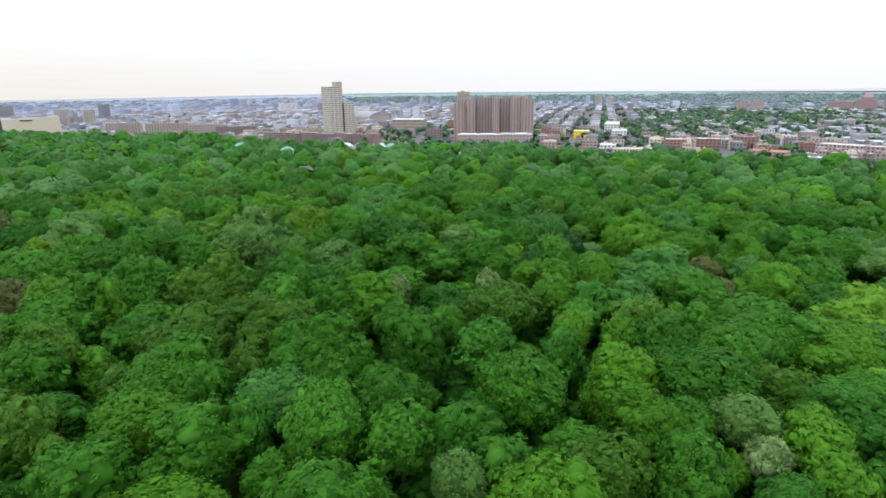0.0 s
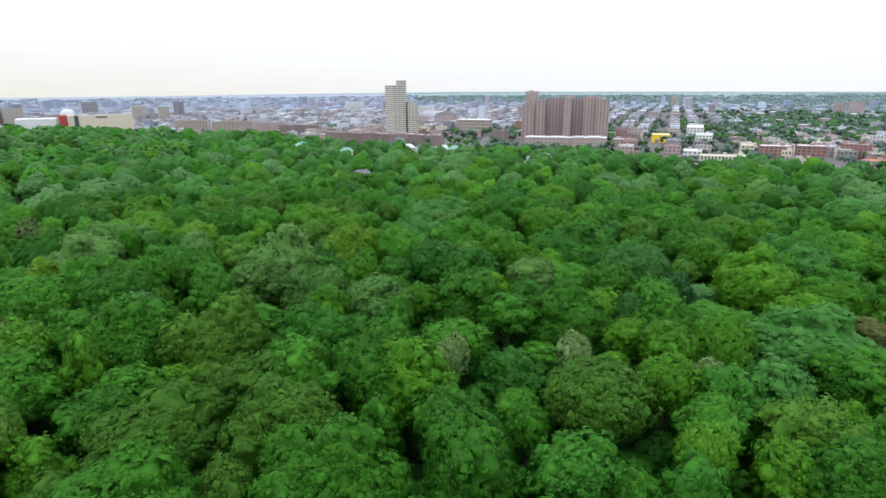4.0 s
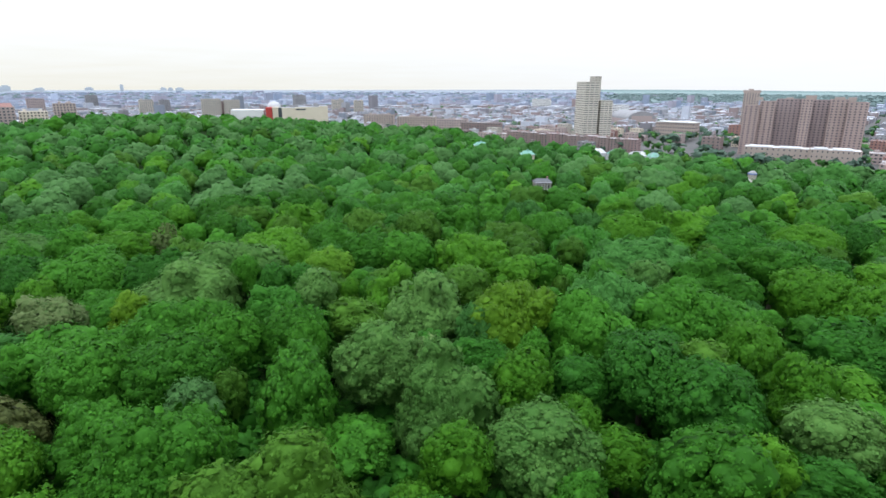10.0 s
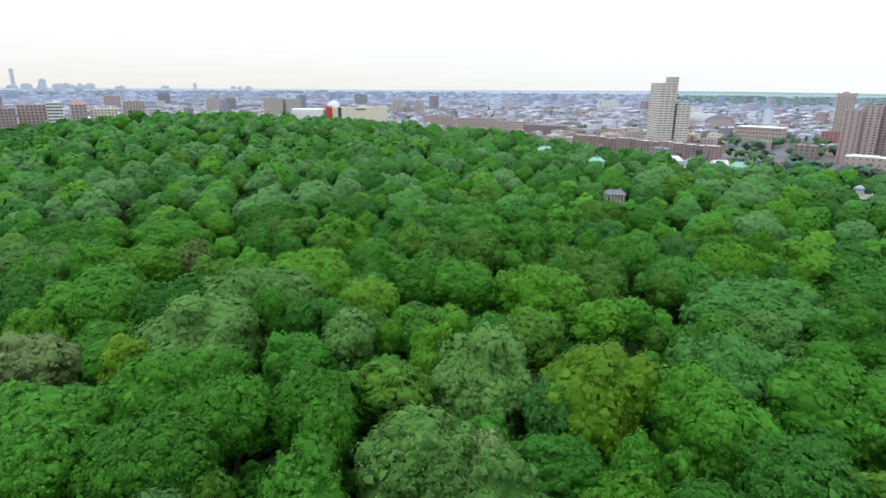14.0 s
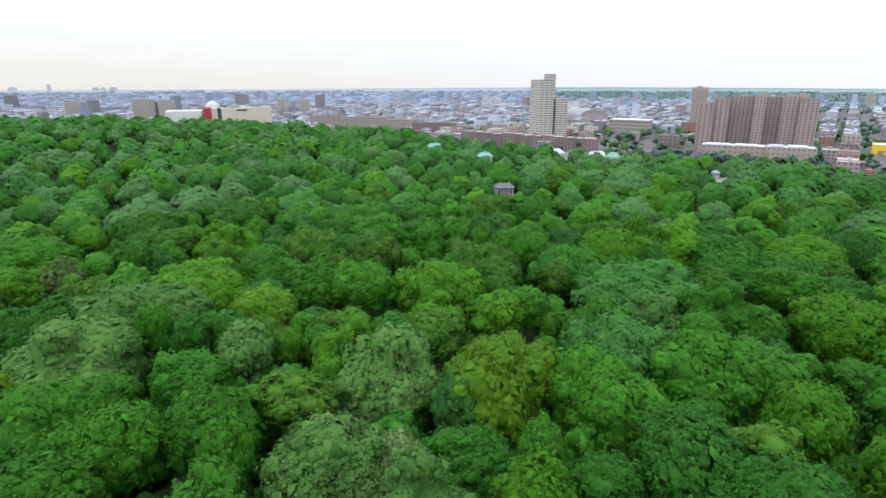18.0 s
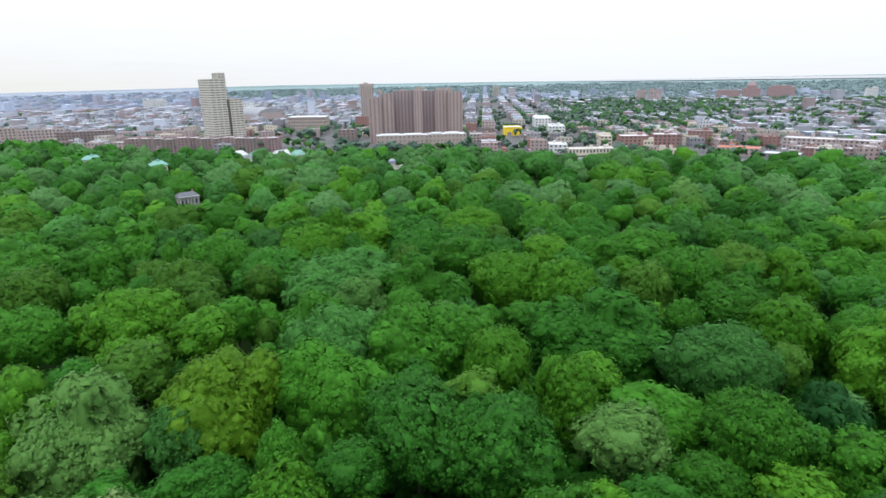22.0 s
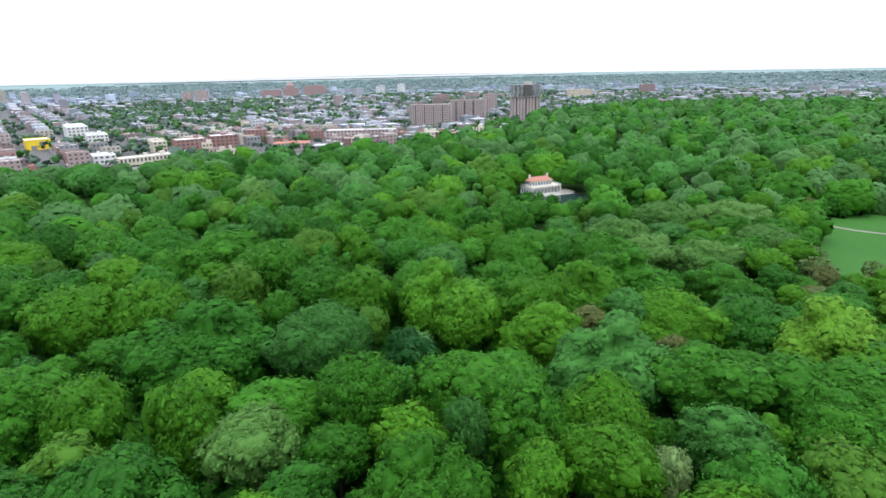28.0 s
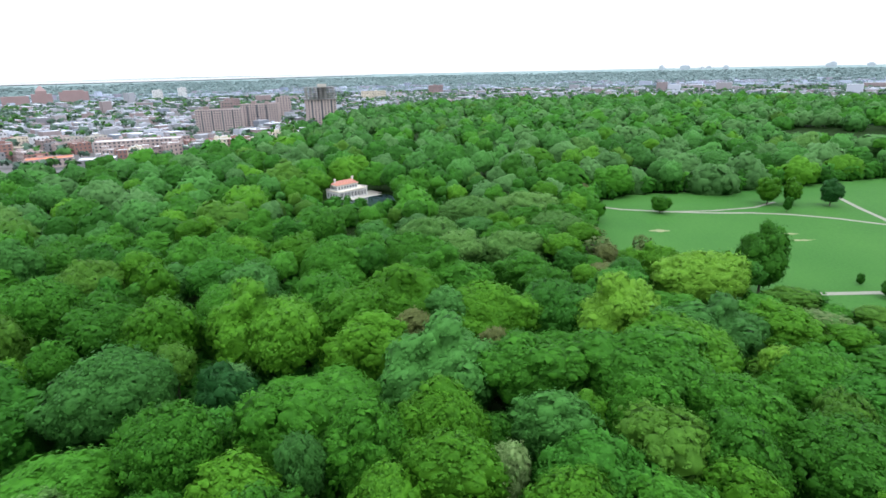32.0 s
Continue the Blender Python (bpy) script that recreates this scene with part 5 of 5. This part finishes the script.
part("terrace", Geo().box(8, -12.5, -0.6, 26, 9, 1.0).box(20, -3, -0.6, 12, 14, 1.0), TAN2, bh, "pale stone landing terrace")
for k in range(3):
    part("step", Geo().box(4, -17.3 - k * 0.5, -0.6, 14, 0.5, 0.8 - k * 0.25), TAN2, bh)

# ---- smaller park buildings ----
p = Vector((-127, 515, 0))
ob = thing("park_house", (p.x, p.y, ground(p.x, p.y)), facing(p, 12), "grey stone park house with columns among trees", "house")
part("wall", Geo().box(0, 2, 0, 15, 10, 7.5), TAN2, ob)
part("roof", Geo().gable(0, 2, 7.5, 16, 11, 2.6, 3), SLATE, ob)
ob.scale = (0.85, 0.85, 0.85)
for k in range(6):
    part("column", Geo().tube((-6.2 + k * 2.48, -4.2, 0), (-6.2 + k * 2.48, -4.2, 6.6), 0.42, 0.36, 8), WHITE, ob)
part("porch_roof", Geo().box(0, -3.6, 6.6, 15, 2.8, 0.9), ROOFG, ob)
for k in range(4):
    part("window", Geo().box(-4.8 + k * 3.2, -3.05, 2.0, 1.3, 0.15, 2.6), GLASS, ob)
part("chimney", Geo().box(4.5, 3, 8.5, 1.1, 1.1, 3), RUST, ob)
p = Vector((-122, 497, 0))
tagged(part("forecourt", Geo().box(p.x, p.y, ground(p.x, p.y) - 0.4, 16, 7, 0.6), PATHM), "pale paved forecourt among trees", "pavement", kind="structure")
for x, y, w in ((-176, 640, 12), (-247, 700, 14)):
    p = Vector((x, y, 0))
    ob = thing("copper_pavilion", (x, y, ground(x, y)), facing(p, 10), "pavilion with a green copper hipped roof", "pavilion", "copper-roofed pavilions")
    part("wall", Geo().box(0, 0, 0, w, 10, 11), CREAM, ob)
    part("roof", Geo().gable(0, 0, 11, w, 10, 3.4, 4, 0, 1.0), COPPER, ob)
    part("lantern", Geo().box(0, 0, 13.4, 2.0, 2.0, 1.5).gable(0, 0, 14.9, 2.4, 2.4, 0.9, 1.1), COPPER, ob)
# glasshouses
for az, dist, w in ((8.6, 600, 14), (7.0, 590, 12), (4.7, 585, 18), (3.2, 580, 12)):
    p = at(az, dist)
    ob = thing("glasshouse", (p.x, p.y, 0), facing(p, 20), "grey-framed glasshouse with a pitched roof", "glasshouse", "glasshouses beside the park")
    part("base_wall", Geo().box(0, 0, 0, w, 14, 6.5), ROOFW, ob)
    part("glazed_roof", Geo().gable(0, 0, 6.5, w, 14, 4.0, 3.5, 0, 0.2), (ROOFW, COPPER)[int(w) % 4 == 0], ob, "pale glazed roof")
    for k in range(7):
        x = -w / 2 + w * k / 6
        part("roof_bar", Geo().tube((x, -7.2, 6.6), (max(min(x, w / 2 - 3.4), 3.4 - w / 2), 0, 10.6), 0.1, 0.1, 4), ROOFG, ob)
# small zoo houses in a clearing
for x, y, w in ((-6, 648, 9), (34, 655, 9)):
    ob = thing("zoo_house", (x, y, ground(x, y)), 0.3, "small grey-roofed zoo house in a clearing", "pavilion", "zoo houses")
    part("wall", Geo().box(0, 0, 0, w, 7, 6), CREAM, ob)
    part("roof", Geo().gable(0, 0, 6, w, 7, 2.2, 2, 0, 0.5), SLATE if w < 9 else ROOFG, ob)

# domed ring pavilion and white vans in the zoo's clearing
ob = thing("ring_pavilion", (17, 642, ground(17, 642)), 0.2, "round grey zoo pavilion with a blue ring and a shallow dome", "pavilion")
ob.scale = (0.6, 0.6, 0.8)
part("drum", Geo().tube((0, 0, 0), (0, 0, 5.2), 5.4, 5.4, 20), TAN2, ob)
part("blue_ring", Geo().tube((0, 0, 5.2), (0, 0, 6.4), 6.0, 6.0, 20), BLUE, ob, "blue painted ring")
part("dome", Geo().tube((0, 0, 6.4), (0, 0, 8.2), 5.6, 3.4, 20).tube((0, 0, 8.2), (0, 0, 9.0), 3.4, 0.6, 20), ROOFG, ob)
for k in range(10):
    a = k * math.tau / 10
    part("post", Geo().tube((5.7 * math.cos(a), 5.7 * math.sin(a), 0), (5.7 * math.cos(a), 5.7 * math.sin(a), 5.2), 0.18, 0.18, 6), ROOFG, ob)
van_body = Geo().box(0, 0.6, 0.45, 2.1, 4.6, 2.1).box(0, -2.3, 0.45, 2.0, 1.4, 1.3, taper=0.85).mesh("body", WHITE)
van_glass = Geo().box(0, -1.78, 1.75, 1.7, 0.12, 0.65).mesh("windscreen", GLASS)
van_wheel = Geo().tube((-0.12, 0, 0), (0.12, 0, 0), 0.38, 0.38, 10).mesh("wheel", SLATE)
van_rim = Geo().tube((-0.135, 0, 0), (0.135, 0, 0), 0.22, 0.22, 10).mesh("rim", ROOFG)
for x, y, turn in ((30, 640, 1.3), (36, 643, 1.4), (41, 641, 1.2), (26, 633, 0.4), (8, 632, 0.9), (12, 628, 1.1), (5, 640, 0.2)):
    ob = thing("van", (x, y, ground(x, y)), turn, "white delivery van parked in the zoo clearing", "van", "vans in the zoo clearing")
    part("body", van_body, WHITE, ob)
    part("windscreen", van_glass, GLASS, ob)
    for wx in (-0.95, 0.95):
        for wy in (-1.8, 2.0):
            wheel = part("wheel", van_wheel, SLATE, ob, m=Matrix.Translation((wx, wy, 0.38)))
            part("rim", van_rim, ROOFG, wheel)
tagged(part("forecourt", Geo().box(22, 637, ground(22, 637) - 0.5, 48, 26, 0.55), PATHM), "pale paved yard in the zoo clearing", "pavement", kind="structure")

# ---- roads ----
a0, a1 = AVENUE - U * 90, AVENUE + U * 2600
strip("road", [(a0.x, a0.y), (a1.x, a1.y)], 24, ASPHALT, 0.6, "long straight grey avenue through the city")
b0, b1 = at(-58, 640), at(-12, 575)
strip("road", [(at(-52, 606).x, at(-52, 606).y), (at(-40, 572).x, at(-40, 572).y), (at(-30, 570).x, at(-30, 570).y), (at(-22, 545).x, at(-22, 545).y), (at(-13, 600).x, at(-13, 600).y), (at(4, 640).x, at(4, 640).y), (at(18, 720).x, at(18, 720).y)], 16, ASPHALT, 0.7, "grey street along the edge of the park")
side = AVENUE - V * 52
strip("road", [((side - U * 40).x, (side - U * 40).y), ((side + U * 500).x, (side + U * 500).y)], 12, ASPHALT, 0.65, "narrow grey side street")

CAR = Geo().box(0, 0, 0.35, 1.8, 4.4, 0.75).box(0, -0.2, 1.1, 1.6, 2.4, 0.55, taper=0.8)
CARM = [mat("car_paint_%s" % c, rgb, rgb, rough=0.3, spec=0.6, bump=0) for c, rgb in (("white", (0.75, 0.75, 0.75)), ("dark", (0.03, 0.03, 0.035)), ("silver", (0.45, 0.46, 0.48)), ("red", (0.4, 0.03, 0.02)))]
car_bodies = [CAR.mesh("body", m) for m in CARM]
wheel_mesh = Geo().tube((-0.1, 0, 0), (0.1, 0, 0), 0.33, 0.33, 8).mesh("wheel", GLASS)
rim_mesh = Geo().tube((-0.115, 0, 0), (0.115, 0, 0), 0.19, 0.19, 8).mesh("rim", ROOFG)
r = random.Random(4)
cars = []
for k in range(46):
    lane = r.choice((-9.6, -5, -1.8, 1.8, 5, 9.6))
    pos = AVENUE + U * (k * 14 - 30 + r.uniform(-4, 4)) + V * lane
    cars.append((pos, 0.0))
cr = random.Random(5)
for pos, t in cars:
    c = cr.randrange(4)
    ob = thing("car", (pos.x, pos.y, ground(pos.x, pos.y) + 0.62), math.atan2(U.y, U.x) - math.pi / 2, "%s car on the avenue" % ("white", "dark", "silver grey", "red")[c], "car", "cars on the avenue")
    part("body", car_bodies[c], CARM[c], ob)
    for x in (-0.85, 0.85):
        for y in (-1.35, 1.4):
            wheel = part("wheel", wheel_mesh, GLASS, ob, m=Matrix.Translation((x, y, 0.33)))
            part("rim", rim_mesh, ROOFG, wheel)

# ---- the city beyond ----
keep_out = [(at(9.6, 760), 45), (at(-8.4, 725), 75), (at(-8.9, 655), 60), (at(1.9, 930), 42), (at(6.2, 1160), 60), (at(-17.8, 790), 24), (at(-3.3, 1120), 25), (at(40.4, 1000), 90), (at(45.9, 1140), 45),
            (at(-51.8, 830), 42), (at(-55.4, 880), 40), (at(-60.9, 890), 36), (at(-30.6, 640), 48), (at(-38.2, 612), 30), (at(-41.6, 610), 30), (at(-25.4, 590), 34), (at(-44.5, 655), 44), (at(-20.6, 860), 40), (at(-22, 760), 26)]
city, far_city, green, far_green = Geo(), Geo(), [], []
cr = random.Random(11)


base_turn = math.atan2(U.y, U.x) - math.pi / 2
homes = 0
HOMES = [(TAN2, "grey tan"), (PINKB, "pink brick"), (ROOFG, "grey rendered"), (BRICK, "brown brick"), (ROOFW, "pale rendered"), (PINKB, "pink brick"), (WARMB, "warm brown brick"), (RUST, "dark red brick"), (CREAM, "cream stone"), (ROOFG, "grey rendered")]
for bv in range(-62, 70):
    for bu in range(-12, 24):
        corner = AVENUE + V * (bv * 82 + 22 + (cr.uniform(-9, 9) if bv not in (0, -1) else 0)) + U * (bu * 205 - 20 + (bv * 67) % 205 + cr.uniform(-12, 12))
        mid = corner + V * 33 + U * 92
        az, d = bearing(mid.x, mid.y)
        if not -114 < az < 73 or d > 3900:
            continue
        lush = az < -21
        woody = noise.noise((mid.x * 0.0021, mid.y * 0.0021, 3))
        for side in (0, 1):
            x = 0
            while x < 186:
                w = cr.uniform(6, 17) if d < 1500 else cr.uniform(18, 46)
                deep = cr.uniform(14, 20)
                h = cr.choice((8, 9, 10, 11, 12, 13)) if d < 1500 else cr.choice((7, 9, 10, 12, 14)) if d < 2600 else cr.choice((5, 6, 7, 8))
                if cr.random() < (0.12 if lush else 0.07):
                    h += cr.uniform(4, 9)
                if 1300 < d < 3000 and cr.random() < 0.012:
                    h += cr.uniform(12, 34)
                if lush:
                    h *= 0.78 if d < 850 else 0.62
                q = corner + U * (x + w / 2) + V * (deep / 2 + side * (66 - deep))
                az2, d2 = bearing(q.x, q.y)
                gap = cr.random() < ((0.30 if lush else 0.16) + (0 if az > 9 else (0.25 if d > 2200 else 0) + (0.28 if d > 2500 else 0) + (0.30 if d > 2750 else 0)) + max(0, 0.5 * woody))
                if d2 > park_edge(az2) + 26 and not gap and all((q - k).length > rr + w * 0.4 for k, rr in keep_out):
                    if -6 < az2 < 7 and d2 < 900 and cr.random() < 0.8:
                        green.append((q.x, q.y, cr.uniform(5, 8), cr.uniform(11, 16), cr.uniform(0, 6)))
                        x += w + 0.3
                        continue
                    if d2 < 930 and homes < 270:
                        homes += 1
                        wall, tone = HOMES[cr.randrange(len(HOMES))]
                        ob = thing("city_house", (q.x, q.y, ground(q.x, q.y)), base_turn, "%s city house with a flat roof" % tone, "house", "low city houses beyond the park")
                        block(ob, 0, 0, -1, deep, w - 0.6, h + 1, max(2, int(h / 3.0)), 4, wall, pier=0.60, sill=0.5, roof=(ROOFW, ROOFW, ROOFW, ROOFG)[homes % 4], side_bays=max(2, int(w / 2.4)), objects=False)
                        part("roof_house", Geo().box(cr.uniform(-3, 3), cr.uniform(-2, 2), h + 0.02, cr.uniform(2, 4), cr.uniform(2, 4), cr.uniform(1.2, 2.8), 0, top=1), [wall, ROOFG], ob)
                        x += w + 0.3
                        continue
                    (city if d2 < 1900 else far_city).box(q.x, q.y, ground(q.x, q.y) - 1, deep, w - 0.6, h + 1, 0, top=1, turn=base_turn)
                    if d2 < 1500 and cr.random() < 0.7:
                        e = q + V * cr.uniform(-4, 4) + U * cr.uniform(-0.3, 0.3) * w
                        city.box(e.x, e.y, ground(q.x, q.y) + h, cr.uniform(2, 5), cr.uniform(2, 5), cr.uniform(1.2, 3), 0, top=1, turn=base_turn)
                x += w + (0.3 if not lush else cr.uniform(0.3, 3))
        for k in range(int(((50 if 850 < d < 1900 else 38) if lush else 17) * (1 if d < 1500 else 0.6 if d < 2300 else 0.42 if lush else 0.6) * (0.35 if az > 9 and d > 2000 else 1.5 if d > 2650 else 1) * (1 + 1.3 * woody))):
            q = corner + U * cr.uniform(0, 190) + V * cr.uniform(-14, 80)
            az2, d2 = bearing(q.x, q.y)
            if d2 > park_edge(az2) + 14 and all((q - k2).length > rr * 0.8 for k2, rr in keep_out):
                (green if d2 < 1900 else far_green).append((q.x, q.y, cr.uniform(3.5, 6.5) * (1.0 if d2 < 1800 else 1.6 if d2 < 2500 else 2.6), cr.uniform(8, 13), cr.uniform(0, 6)))
tagged(part("city_blocks", city, [WALLS, ROOFS]), "wide city of low brick and stone houses with flat roofs", "buildings", kind="stuff")
for k in range(34):
    p = at(cr.uniform(-13.5, 1.5), cr.uniform(596, 636))
    green.append((p.x, p.y, cr.uniform(4.5, 7), cr.uniform(9, 13.5), cr.uniform(0, 6)))
LOWEST = [crown_arrays(8, 10, 23 - 10, 7, 3.4, 0, 3.0, 500 + s, core=(6, 3), low=-0.5, boughs=5, fine=False) for s in range(3)]
tagged(part("far_city", far_city, [HAZE_WALLS, HAZE_ROOFS]), "far city of low flat-roofed houses in haze-pale colours", "buildings", kind="stuff")
HEDGE = [crown_arrays(8, 10, 13, 3, 3.6, 0, 3.0, 700 + s, core=(5, 3), low=-0.1, boughs=4, fine=False) for s in range(3)]
# far trees share the hills' colour, with its painted haze
woods("far_trees", "dark", far_green, HEDGE, "far trees between the city's houses in a haze-pale colour", HAZE_WOODS)
# city trees take haze-greyed leaf colours
for k, kind in enumerate(("street", "haze_green", "street")):
    woods("street_trees", kind, green[k::3], LOWEST, "street and yard trees between the city's houses")

# red brick institution with a gabled centre, far in the south-east
p = at(-38.6, 1950)
ob = thing("hospital", (p.x, p.y, 0), facing(p, 0), "large far red brick building with a stepped centre", "hospital")
part("centre_wall", Geo().box(0, 0, 0, 48, 30, 30).box(0, 0, 30, 26, 22, 8), DULLRED, ob)
part("centre_roof", Geo().gable(0, 0, 38, 26, 22, 14, 11), DULLRED, ob)
part("wing", Geo().box(-60, 5, 0, 62, 24, 26), DULLRED, ob)
part("wing", Geo().box(75, 0, 0, 70, 30, 33), DULLRED, ob)
part("wing_roof", Geo().box(75, 0, 33, 50, 24, 4), DULLRED, ob)
# greyer, paler walls stand in for haze on several far blocks
for az, dist, w, h, m in ((-30.8, 1800, 34, 33, PINKB), (-29.6, 1810, 26, 30, PINKB), (-47, 1900, 26, 30, WHITE), (-49, 2000, 24, 32, WHITE), (-16.2, 2300, 24, 40, TAN2), (35.0, 1500, 30, 36, TAN2), (52, 1500, 30, 38, TAN2), (50.5, 1560, 24, 36, ROOFG), (56.0, 1900, 30, 42, ROOFG),
                         (38.6, 1900, 40, 40, ROOFG), (33, 1400, 22, 36, TAN2), (60, 1700, 36, 38, PINKB), (-53, 1300, 30, 22, DULLRED), (-66, 1500, 60, 22, CREAM), (-72, 1700, 40, 26, DULLRED), (-57.5, 1000, 22, 34, PINKB), (-52.5, 900, 16, 34, BRICK), (15, 1900, 60, 30, WHITE), (8, 1600, 70, 24, WHITE)):
    flat_block("far_block", az, dist, w, 20, h, int(h / 3.5), m, ROOFG, "far plain apartment block over the roofs", "apartment building", 5, objects=False)

# ---- distance ----
# bearing and height of the hills
SKYLINE = ((-80, -50, -35, -24, -10, 5, 20, 40, 60), (30, 38, 33, 33, 38, 42, 34, 24, 24))
g = Geo()
n = 150
for k in range(n + 1):
    az = -116 + 190 * k / n
    p, q = at(az, 4820), at(az, 4895)
    h = float(np.interp(az, SKYLINE[0], SKYLINE[1])) + 2.0 * noise.noise((az * 0.4, 2, 0)) + (9 * math.sin(math.pi * (az + 66) / 42) ** 0.5 if -66 < az < -24 else 0)
    g.v += [(p.x, p.y, -2), (q.x, q.y, h), (q.x, q.y, -5)]
    if k:
        i = 3 * k
        g.f += [(i - 3, i, i + 1, i - 2), (i - 2, i + 1, i + 2, i - 1)]
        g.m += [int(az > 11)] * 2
tagged(part("backdrop", g, [HAZE_WOODS, HAZE_LAND]), "low wooded hills along the skyline in haze-pale colours", "hills", kind="structure")
g = Geo()
for k in range(41):
    az = -66 + 42 * k / 40
    w = math.sin(math.pi * k / 40)
    for dist in (4560 - 120 * w, 4740 + 60 * w):
        p = at(az, dist)
        g.v.append((p.x, p.y, ground(p.x, p.y) + 2.5 + (dist - 4380) * 0.03))
    if k:
        i = 2 * k
        g.f.append((i - 2, i, i + 1, i - 1))
        g.m.append(0)
tagged(part("water", g, WATER), "pale far bay under the skyline", "water", kind="structure")
g = Geo()
for k, (x, y) in enumerate(((757, -101), (762, -152), (943, -216), (990, -160), (865, -99))):
    g.v.append((x, y, 0.8))
g.f.append((0, 1, 2, 3, 4))
g.m.append(0)
tagged(part("water", g, WATER), "dark still lake between far woods", "water", kind="structure")
g = Geo()
for x, y in ((290, 262), (272, 262), (250, 256), (226, 250), (218, 262), (236, 274), (252, 284), (262, 292), (276, 288), (292, 278)):
    g.v.append((x, y, ground(x, y) + 0.35))
g.f.append(tuple(range(10)))
g.m.append(0)
tagged(part("water", g, WATER), "dark still water before the boathouse", "water", kind="structure")
r = random.Random(21)
for k in range(46):
    az = (r.uniform(61, 71) if k % 2 else r.uniform(48, 71)) if k < 34 else r.uniform(-112, -92)
    h = (r.uniform(36, 44) if az < 61 else r.uniform(38, 54)) if k < 34 else r.uniform(36, 52)
    if k in (0, 1, 2):
        az, h = ((66.57, 140), (64.67, 80), (53.37, 62))[k]
    p = at(az, r.uniform(4300, 4700))
    ob = thing("distant_tower", (p.x, p.y, 0), facing(p), "pale tower of a distant skyline, haze in its colour", "tower", "distant skyline towers")
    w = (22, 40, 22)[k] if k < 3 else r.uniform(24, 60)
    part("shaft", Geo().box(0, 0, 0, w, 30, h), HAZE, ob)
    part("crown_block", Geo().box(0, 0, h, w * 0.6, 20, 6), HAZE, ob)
